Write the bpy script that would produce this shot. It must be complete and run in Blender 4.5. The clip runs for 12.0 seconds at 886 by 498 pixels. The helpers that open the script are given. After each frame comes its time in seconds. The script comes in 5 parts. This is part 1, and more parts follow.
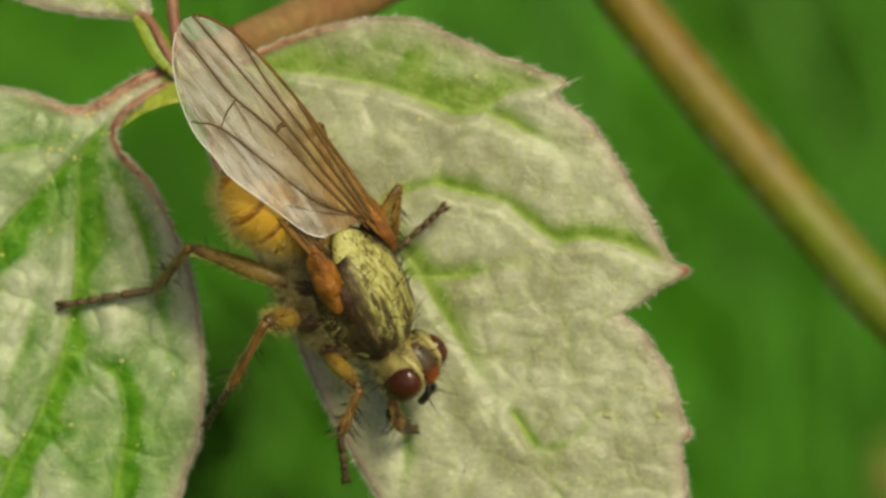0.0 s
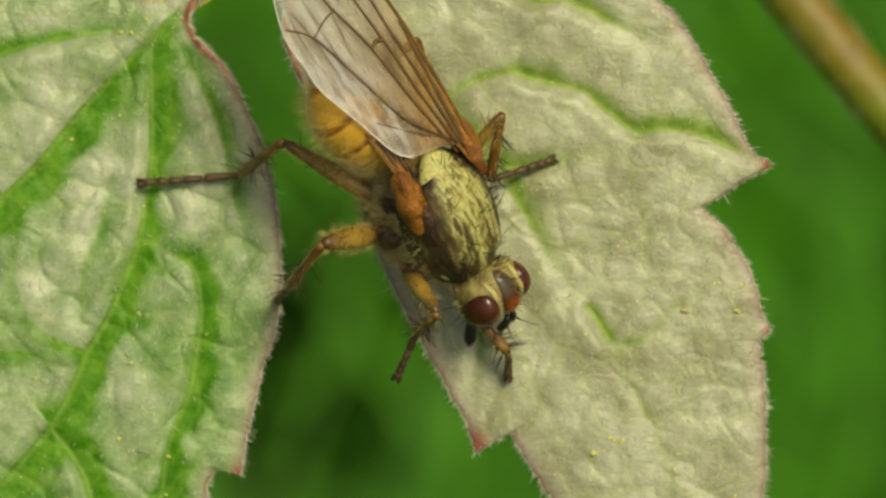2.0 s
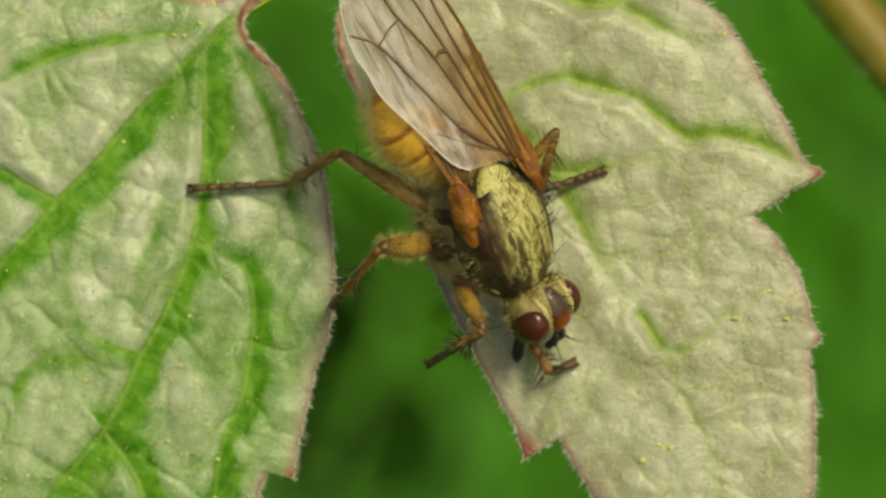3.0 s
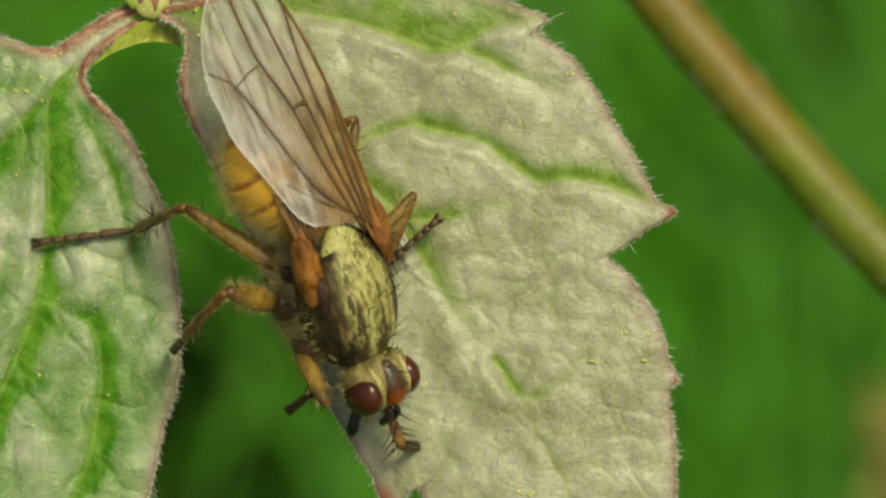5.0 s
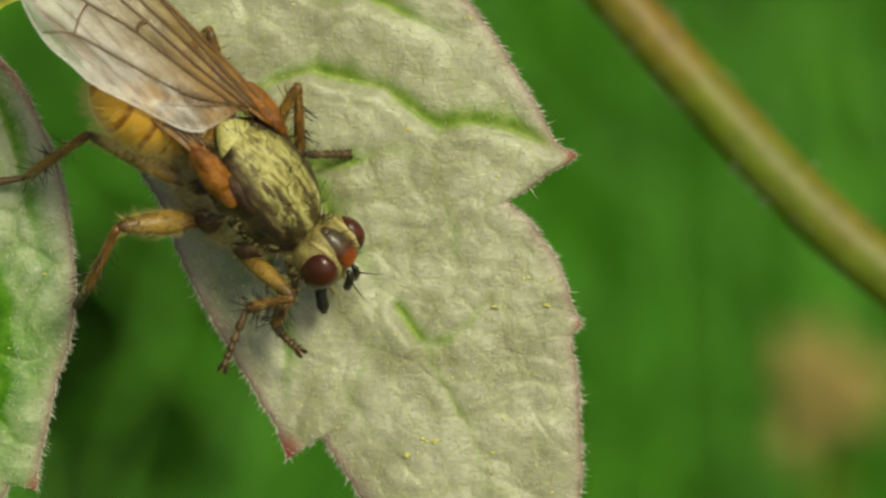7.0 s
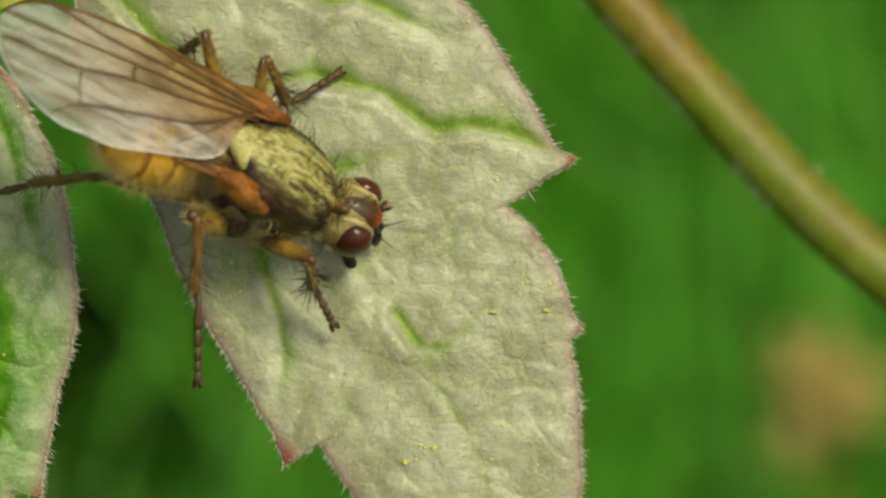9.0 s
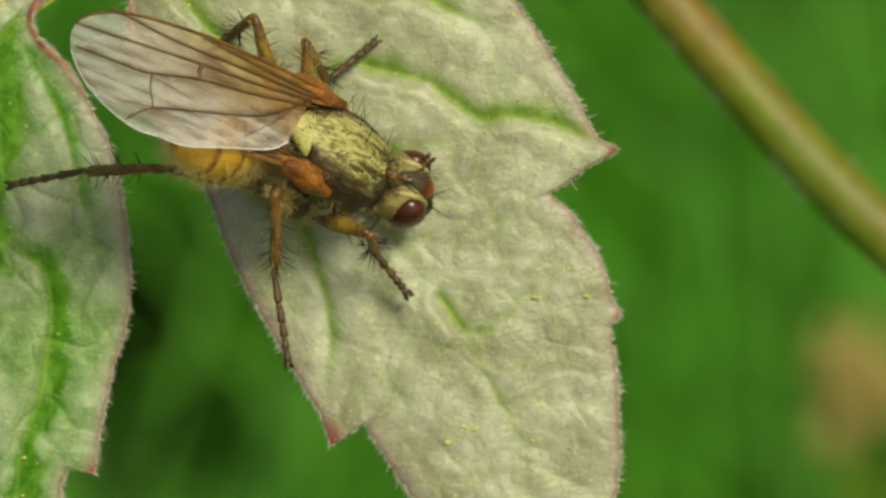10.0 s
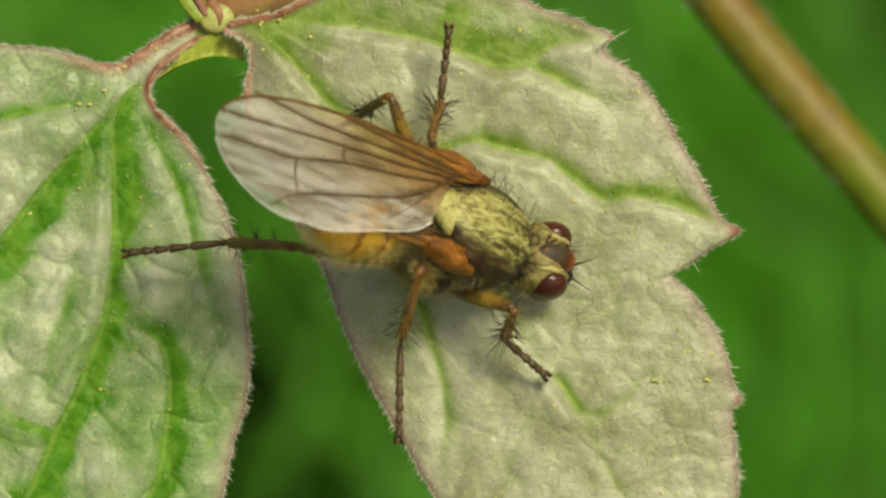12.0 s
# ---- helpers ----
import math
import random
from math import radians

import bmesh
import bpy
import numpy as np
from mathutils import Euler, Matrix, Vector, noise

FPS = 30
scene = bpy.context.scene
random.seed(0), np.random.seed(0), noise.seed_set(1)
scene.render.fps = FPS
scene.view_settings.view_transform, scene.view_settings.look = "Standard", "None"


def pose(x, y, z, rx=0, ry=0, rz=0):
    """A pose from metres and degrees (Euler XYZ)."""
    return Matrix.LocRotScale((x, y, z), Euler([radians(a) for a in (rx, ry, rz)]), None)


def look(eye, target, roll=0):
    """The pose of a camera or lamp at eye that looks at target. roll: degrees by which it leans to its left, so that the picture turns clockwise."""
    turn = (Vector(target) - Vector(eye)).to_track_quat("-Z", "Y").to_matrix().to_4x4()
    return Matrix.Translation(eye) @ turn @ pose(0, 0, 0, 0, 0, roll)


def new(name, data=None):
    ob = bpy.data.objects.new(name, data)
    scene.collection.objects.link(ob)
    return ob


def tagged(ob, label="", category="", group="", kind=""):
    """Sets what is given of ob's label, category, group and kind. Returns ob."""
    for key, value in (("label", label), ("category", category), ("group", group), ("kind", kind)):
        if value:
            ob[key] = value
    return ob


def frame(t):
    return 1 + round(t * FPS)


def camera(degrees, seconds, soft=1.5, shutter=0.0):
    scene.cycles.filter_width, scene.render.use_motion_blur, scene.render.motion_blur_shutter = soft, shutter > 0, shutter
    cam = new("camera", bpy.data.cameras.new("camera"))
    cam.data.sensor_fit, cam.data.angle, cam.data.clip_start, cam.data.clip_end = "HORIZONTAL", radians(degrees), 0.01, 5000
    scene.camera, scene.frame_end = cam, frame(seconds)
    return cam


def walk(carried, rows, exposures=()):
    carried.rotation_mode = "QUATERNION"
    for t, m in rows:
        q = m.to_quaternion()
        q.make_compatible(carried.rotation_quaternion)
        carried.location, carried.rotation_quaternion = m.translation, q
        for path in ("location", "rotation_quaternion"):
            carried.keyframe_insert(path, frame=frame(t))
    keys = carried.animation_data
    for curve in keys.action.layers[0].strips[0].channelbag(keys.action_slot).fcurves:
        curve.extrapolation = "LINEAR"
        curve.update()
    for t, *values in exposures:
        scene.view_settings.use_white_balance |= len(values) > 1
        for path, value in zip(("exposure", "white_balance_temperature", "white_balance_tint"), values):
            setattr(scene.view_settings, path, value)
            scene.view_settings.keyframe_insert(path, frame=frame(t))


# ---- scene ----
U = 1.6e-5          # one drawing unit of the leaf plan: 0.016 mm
DIST = 0.20         # lens to leaf
TILT = radians(50)  # how steeply the lens looks down
HEIGHT = 0.45       # leaf above the ground
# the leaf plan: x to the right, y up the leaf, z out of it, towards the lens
PLAN = Matrix.Translation((0, 0, HEIGHT)) @ Matrix.Rotation(radians(90) - TILT, 4, "X")


def plan(x, y, z=0.0):
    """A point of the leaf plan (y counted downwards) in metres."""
    return Vector(((x - 784) * U, (441 - y) * U, z * U))


# ---- camera ----
cam = camera(math.degrees(2 * math.atan(784 * U / DIST)), 12.0, soft=2.5)
cam.data.dof.use_dof = True
cam.data.dof.focus_distance = DIST / 1.025 - 130 * U
cam.data.dof.aperture_fstop = cam.data.lens / 2.8


def swing(x, y, near, roll):
    """The held lens, turned to look at x, y of the leaf plan, drawn `near` times closer and leaning by roll degrees."""
    eye = plan(784 + 0.05 * (x - 784), 441 + 0.05 * (y - 441), DIST / U / near)
    return look(PLAN @ eye, PLAN @ plan(x, y), roll)


walk(cam, [
    (0.0, swing(784.0, 441.0, 1.0000, 0.00)), (0.5, swing(700.1, 513.1, 1.0072, 0.02)), (1.0, swing(755.0, 499.1, 1.0120, 0.21)), (1.5, swing(694.3, 592.5, 1.0241, 0.36)),
    (2.0, swing(653.3, 633.9, 1.0175, 0.05)), (2.5, swing(516.0, 663.0, 1.0169, 0.49)), (2.7, swing(547.7, 623.7, 1.0159, 0.17)), (4.3, swing(611.0, 648.0, 1.0299, 0.07)),
    (4.5, swing(652.0, 600.6, 1.0311, -0.22)), (5.0, swing(820.5, 540.6, 1.0296, -0.17)), (5.5, swing(787.0, 502.2, 1.0428, 0.03)), (6.0, swing(943.7, 540.2, 1.0388, 0.02)),
    (6.5, swing(931.2, 586.0, 1.0441, 0.17)), (7.0, swing(989.2, 634.3, 1.0336, -0.12)), (7.5, swing(935.1, 686.3, 1.0290, 0.22)), (7.7, swing(919.8, 686.5, 1.0274, 0.33)),
    (9.3, swing(1000.0, 620.0, 1.0439, -0.26)), (9.5, swing(1000.2, 628.0, 1.0295, -0.05)), (10.0, swing(916.0, 648.7, 1.0150, -0.13)), (10.5, swing(890.0, 624.8, 1.0146, -0.22)),
    (11.0, swing(748.3, 538.8, 1.0291, -0.13)), (11.5, swing(706.9, 482.9, 1.0356, -0.48)), (12.0, swing(711.9, 511.3, 1.0330, -0.27))],
    exposures=[(0.0, 0.06, 8500, -7), (1.0, 0.06, 8500, -7), (2.7, 0.13, 8500, -6), (4.5, 0.08, 8200, -7), (6.0, 0.0, 7900, -8), (7.5, 0.06, 7900, -8), (10.5, 0.13, 7900, -8), (12.0, 0.15, 8200, -7)])

# ---- light ----
world = bpy.data.worlds.new("sky")
scene.world = world
world.use_nodes = True
sky = world.node_tree.nodes.new("ShaderNodeTexSky")
sky.sky_type, sky.sun_disc = "NISHITA", False
sky.air_density, sky.dust_density, sky.ozone_density = 0.8, 2.5, 0.6
sky.sun_elevation, sky.sun_rotation = radians(52), radians(150)
backing = world.node_tree.nodes["Background"]
world.node_tree.links.new(sky.outputs[0], backing.inputs[0])
backing.inputs[1].default_value = 0.068
sun = new("sun", bpy.data.lights.new("sun", "SUN"))
sun.data.energy, sun.data.angle, sun.data.color = 2.9, radians(18), (1, 0.95, 0.85)
sun.matrix_world = look((0.34, -0.2, 1.0 + HEIGHT), (0, 0, HEIGHT))


# ---- materials ----
def shader(name):
    m = bpy.data.materials.new(name)
    m.use_nodes = True
    return m, m.node_tree, m.node_tree.nodes["Principled BSDF"]


def noise_node(tree, scale, detail=4.0, rough=0.6, coords="Object"):
    place = tree.nodes.new("ShaderNodeTexCoord")
    n = tree.nodes.new("ShaderNodeTexNoise")
    n.inputs["Scale"].default_value, n.inputs["Detail"].default_value = scale, detail
    n.inputs["Roughness"].default_value = rough
    tree.links.new(place.outputs[coords], n.inputs["Vector"])
    return n


def ramp_node(tree, source, stops):
    r = tree.nodes.new("ShaderNodeValToRGB")
    while len(r.color_ramp.elements) < len(stops):
        r.color_ramp.elements.new(0.5)
    for e, (at, col) in zip(r.color_ramp.elements, stops):
        e.position, e.color = at, (*col, 1) if len(col) == 3 else col
    tree.links.new(source, r.inputs[0])
    return r


def mix_node(tree, a, b, fac, kind="MIX"):
    """Mixes two colours (sockets or tuples) by a socket or a number."""
    m = tree.nodes.new("ShaderNodeMix")
    m.data_type, m.blend_type = "RGBA", kind
    for socket, value in ((m.inputs[6], a), (m.inputs[7], b), (m.inputs[0], fac)):
        if isinstance(value, tuple):
            socket.default_value = (*value, 1)
        elif isinstance(value, (int, float)):
            socket.default_value = value
        else:
            tree.links.new(value, socket)
    return m.outputs[2]


def math_node(tree, op, a, b=0.0):
    m = tree.nodes.new("ShaderNodeMath")
    m.operation, m.use_clamp = op, False
    for socket, value in ((m.inputs[0], a), (m.inputs[1], b)):
        if isinstance(value, (int, float)):
            socket.default_value = value
        else:
            tree.links.new(value, socket)
    return m.outputs[0]


def bump_node(tree, bsdf, height, depth, strength=1.0):
    b = tree.nodes.new("ShaderNodeBump")
    b.inputs["Distance"].default_value, b.inputs["Strength"].default_value = depth, strength
    tree.links.new(height, b.inputs["Height"])
    tree.links.new(b.outputs[0], bsdf.inputs["Normal"])


def attr_node(tree, name):
    a = tree.nodes.new("ShaderNodeAttribute")
    a.attribute_name = name
    return a.outputs["Fac"]


def plain(name, dark, light, scale, rough=0.5, depth=0.0, fine=None):
    """A surface whose colour wanders between two tones at two scales, with fine relief."""
    m, tree, bsdf = shader(name)
    big, small = noise_node(tree, scale), noise_node(tree, scale * 6, 3)
    c = ramp_node(tree, big.outputs[0], [(0.32, dark), (0.68, light)])
    v = ramp_node(tree, small.outputs[0], [(0.3, (0.72,) * 3), (0.7, (1.15,) * 3)])
    tree.links.new(mix_node(tree, c.outputs[0], v.outputs[0], 1.0, "MULTIPLY"), bsdf.inputs["Base Color"])
    bsdf.inputs["Roughness"].default_value = rough
    if depth:
        bump_node(tree, bsdf, small.outputs[0], depth)
    return m


def leaf_material(name, pale, pale2, green, deep):
    m, tree, bsdf = shader(name)
    broad, mid, fine = noise_node(tree, 420, 4), noise_node(tree, 1500, 4), noise_node(tree, 9000, 3)
    flush = attr_node(tree, "flush")
    rib = attr_node(tree, "rib")
    rim = attr_node(tree, "rim")
    blade = ramp_node(tree, broad.outputs[0], [(0.38, pale), (0.62, pale2)]).outputs[0]
    wander = math_node(tree, "MULTIPLY", math_node(tree, "SUBTRACT", mid.outputs[0], 0.5), 0.55)
    f = math_node(tree, "ADD", math_node(tree, "ADD", flush, 0.1), wander)
    greened = ramp_node(tree, f, [(0.2, (0, 0, 0)), (0.88, (1, 1, 1))]).outputs[0]
    g = mix_node(tree, green, deep, ramp_node(tree, mid.outputs[0], [(0.4, (0, 0, 0)), (0.65, (1, 1, 1))]).outputs[0])
    c = mix_node(tree, blade, g, greened)
    # net of small veins
    place = tree.nodes.new("ShaderNodeTexCoord")
    cells = tree.nodes.new("ShaderNodeTexVoronoi")
    cells.feature = "DISTANCE_TO_EDGE"
    cells.inputs["Scale"].default_value = 1100
    bend = mix_node(tree, place.outputs["Object"], mid.outputs["Color"], 0.0004)
    tree.links.new(bend, cells.inputs["Vector"])
    net = ramp_node(tree, cells.outputs[0], [(0.0, (1, 1, 1)), (0.09, (0, 0, 0))]).outputs[0]
    c = mix_node(tree, c, (0.34, 0.42, 0.12), math_node(tree, "MULTIPLY", net, math_node(tree, "SUBTRACT", 0.26, math_node(tree, "MULTIPLY", greened, 0.18))))
    c = mix_node(tree, c, (0.44, 0.50, 0.16), math_node(tree, "MULTIPLY", rib, 0.36))
    c = mix_node(tree, c, (0.37, 0.27, 0.235), math_node(tree, "MULTIPLY", rim, 0.6))
    c = mix_node(tree, c, (0.17, 0.075, 0.06), math_node(tree, "MULTIPLY", math_node(tree, "POWER", rim, 5.0), 0.85))
    c = mix_node(tree, c, (0.25, 0.06, 0.035), attr_node(tree, "point"))
    blush = ramp_node(tree, noise_node(tree, 2600, 3).outputs[0], [(0.35, (0.23, 0.075, 0.045)), (0.68, (0.42, 0.23, 0.14))]).outputs[0]
    c = mix_node(tree, c, blush, ramp_node(tree, attr_node(tree, "ridge"), [(0.1, (0, 0, 0)), (0.62, (1, 1, 1))]).outputs[0])
    v = ramp_node(tree, fine.outputs[0], [(0.3, (0.88,) * 3), (0.7, (1.08,) * 3)]).outputs[0]
    tree.links.new(mix_node(tree, c, v, 1.0, "MULTIPLY"), bsdf.inputs["Base Color"])
    bsdf.inputs["Roughness"].default_value = 0.42
    # the bare green flanks lack the sheen of the downy blade
    tree.links.new(math_node(tree, "SUBTRACT", 0.6, math_node(tree, "MULTIPLY", greened, 0.46)), bsdf.inputs["Specular IOR Level"])
    h = math_node(tree, "ADD", math_node(tree, "MULTIPLY", net, -0.25), math_node(tree, "ADD", math_node(tree, "MULTIPLY", mid.outputs[0], 1.6), math_node(tree, "MULTIPLY", fine.outputs[0], 0.5)))
    drawn = tree.nodes.new("ShaderNodeMapping")
    drawn.inputs["Rotation"].default_value, drawn.inputs["Scale"].default_value = (0, 0, radians(28)), (0.45, 1.0, 1.0)
    tree.links.new(place.outputs["Object"], drawn.inputs[0])
    crease = noise_node(tree, 4200, 5, 0.62)
    crease.inputs["Distortion"].default_value = 0.9
    tree.links.new(drawn.outputs[0], crease.inputs["Vector"])
    h = math_node(tree, "ADD", h, math_node(tree, "MULTIPLY", crease.outputs[0], 1.35))
    bump_node(tree, bsdf, h, 3.2e-5, 0.8)
    return m


LEAF = leaf_material("downy_leaf", (0.425, 0.432, 0.300), (0.254, 0.252, 0.142), (0.22, 0.31, 0.07), (0.12, 0.22, 0.025))
LEAF_GREEN = leaf_material("green_leaf", (0.44, 0.465, 0.335), (0.215, 0.305, 0.125), (0.115, 0.27, 0.025), (0.045, 0.17, 0.007))
PETIOLE = plain("petiole_skin", (0.24, 0.33, 0.03), (0.38, 0.43, 0.09), 900, 0.45, 2e-5)
WEB = plain("petiole_web", (0.26, 0.34, 0.03), (0.44, 0.46, 0.07), 900, 0.5, 2e-5)
RIB = plain("pale_rib", (0.42, 0.44, 0.11), (0.54, 0.54, 0.20), 1200, 0.45, 2e-5)
RIDGE_DARK = plain("ridge_red", (0.22, 0.07, 0.045), (0.34, 0.16, 0.10), 1100, 0.5, 2e-5)
STEM_RED = plain("stem_red", (0.30, 0.13, 0.06), (0.36, 0.22, 0.09), 500, 0.5, 2e-5)


def stalk_material():
    """Green stalk, flushed brown-red along one side."""
    m, tree, bsdf = shader("stalk_skin")
    n, small = noise_node(tree, 220, 4), noise_node(tree, 1500, 3)
    side = math_node(tree, "ADD", attr_node(tree, "ruddy"), math_node(tree, "SUBTRACT", n.outputs[0], 0.5))
    c = ramp_node(tree, math_node(tree, "MULTIPLY", side, 0.8), [(0.3, (0.14, 0.19, 0.01)), (0.58, (0.195, 0.155, 0.013)), (0.86, (0.22, 0.115, 0.018))]).outputs[0]
    v = ramp_node(tree, small.outputs[0], [(0.3, (0.75,) * 3), (0.7, (1.15,) * 3)]).outputs[0]
    tree.links.new(mix_node(tree, c, v, 1.0, "MULTIPLY"), bsdf.inputs["Base Color"])
    bsdf.inputs["Roughness"].default_value = 0.5
    bump_node(tree, bsdf, small.outputs[0], 4e-5)
    return m


RUDDY_SIDE = 5.0
STALK = stalk_material()
HAIR_WHITE = plain("white_hair", (0.55, 0.52, 0.42), (0.7, 0.66, 0.55), 2000, 0.5)
POLLEN = plain("pollen", (0.62, 0.58, 0.12), (0.74, 0.70, 0.26), 4000, 0.6)
SOIL = plain("soil", (0.018, 0.022, 0.008), (0.03, 0.055, 0.012), 12, 0.9, 0.004)
GRASS = plain("grass", (0.068, 0.285, 0.013), (0.122, 0.385, 0.027), 25, 0.5)
DRY = plain("dry_seed_head", (0.28, 0.22, 0.055), (0.40, 0.30, 0.10), 300, 0.7, 1e-4)


# ---- builders ----
def mesh_of(name, verts, faces, material, smooth=True):
    me = bpy.data.meshes.new(name)
    me.from_pydata([tuple(v) for v in verts], [], faces)
    me.materials.append(material)
    if smooth:
        me.shade_smooth()
    me.update()
    return me


def part(name, data, material, parent=None, label="", matrix=None):
    """Links (verts, faces) or a mesh as one object, under a thing or a part where one is given."""
    me = data if isinstance(data, bpy.types.Mesh) else mesh_of(name, data[0], data[1], material)
    ob = new(name, me)
    if parent is not None:
        ob.parent = parent
    if matrix is not None:
        ob.matrix_basis = matrix
    if label:
        ob["label"] = label
    return ob


def spline(points, n):
    """n points along a smooth curve through the given ones."""
    p = [Vector(q) for q in points]
    p = [2 * p[0] - p[1], *p, 2 * p[-1] - p[-2]]
    out = []
    for i in range(n):
        u = i / (n - 1) * (len(p) - 3)
        k = min(int(u), len(p) - 4)
        u -= k
        a, b, c, d = p[k:k + 4]
        out.append(0.5 * (2 * b + (c - a) * u + (2 * a - 5 * b + 4 * c - d) * u * u + (3 * b - a - 3 * c + d) * u ** 3))
    return out


def tube(path, radii, sides=8, squash=1.0):
    """A closed tube along a path; radii one number or one a point."""
    if isinstance(radii, (int, float)):
        radii = [radii] * len(path)
    path = [Vector(p) for p in path]
    verts, faces = [], []
    ref = Vector((0.13, 0.27, 0.95))
    for i, p in enumerate(path):
        d = (path[min(i + 1, len(path) - 1)] - path[max(i - 1, 0)]).normalized()
        a = d.cross(ref).normalized()
        b = d.cross(a)
        for k in range(sides):
            w = 2 * math.pi * k / sides
            verts.append(p + radii[i] * (a * math.cos(w) + b * math.sin(w) * squash))
    for i in range(len(path) - 1):
        for k in range(sides):
            k2 = (k + 1) % sides
            faces.append((i * sides + k, i * sides + k2, (i + 1) * sides + k2, (i + 1) * sides + k))
    faces.append(tuple(reversed(range(sides))))
    faces.append(tuple(range((len(path) - 1) * sides, len(path) * sides)))
    return verts, faces


def join(*pieces):
    verts, faces = [], []
    for v, f in pieces:
        k = len(verts)
        verts += list(v)
        faces += [tuple(i + k for i in g) for g in f]
    return verts, faces


def egg_at(centre, radii, n=14):
    """A plain rounded swelling."""
    verts, faces = [], []
    for i in range(n + 1):
        a = math.pi * i / n
        for k in range(n):
            b = 2 * math.pi * k / n
            verts.append(Vector(centre) + Vector((-radii[0] * math.cos(a), radii[1] * math.sin(a) * math.cos(b), radii[2] * math.sin(a) * math.sin(b))))
    for i in range(n):
        for k in range(n):
            k2 = (k + 1) % n
            faces.append((i * n + k, i * n + k2, (i + 1) * n + k2, (i + 1) * n + k))
    return verts, faces


def hairs(roots, ways, lengths, width, bend=0.25, rng=random):
    """Many fine tapered hairs: three-sided, in two joints."""
    verts, faces = [], []
    for p, d, ln in zip(roots, ways, lengths):
        d = d.normalized()
        side = d.cross(Vector((rng.uniform(-1, 1), rng.uniform(-1, 1), rng.uniform(-1, 1)))).normalized()
        up = d.cross(side)
        k = len(verts)
        mid = p + d * ln * 0.55 + side * ln * bend * 0.25
        tip = p + d * ln + side * ln * bend * rng.uniform(0.4, 1.0)
        for c, r in ((p, width), (mid, width * 0.7)):
            verts += [c + side * r, c - side * r * 0.5 + up * r * 0.87, c - side * r * 0.5 - up * r * 0.87]
        verts.append(tip)
        for a, b in ((0, 1), (1, 2), (2, 0)):
            faces.append((k + a, k + b, k + 3 + b, k + 3 + a))
            faces.append((k + 3 + a, k + 3 + b, k + 6))
    return verts, faces


def curve_by_key(rows, qs):
    """x, y at the parameters qs along control rows (q, x, y[, 1 where the margin has a sharp point])."""
    q = np.array([r[0] for r in rows])
    xy = np.array([r[1:3] for r in rows], float)
    sharp = [len(r) > 3 for r in rows]
    out = np.zeros((len(qs), 2))
    for n, value in enumerate(qs):
        k = int(np.clip(np.searchsorted(q, value, "right") - 1, 0, len(q) - 2))
        h = q[k + 1] - q[k]
        u = (value - q[k]) / h

        def slope(i, toward):
            if i == 0 or i == len(q) - 1 or sharp[i]:
                return (xy[k + 1] - xy[k]) / h
            a, b = (xy[i] - xy[i - 1]) / (q[i] - q[i - 1]), (xy[i + 1] - xy[i]) / (q[i + 1] - q[i])
            return (a + b) / 2
        m0, m1 = slope(k, 1) * h, slope(k + 1, 0) * h
        out[n] = (2 * u**3 - 3 * u**2 + 1) * xy[k] + (u**3 - 2 * u**2 + u) * m0 + (-2 * u**3 + 3 * u**2) * xy[k + 1] + (u**3 - u**2) * m1
    return out


GRAINS = []  # where pollen lies on the blades


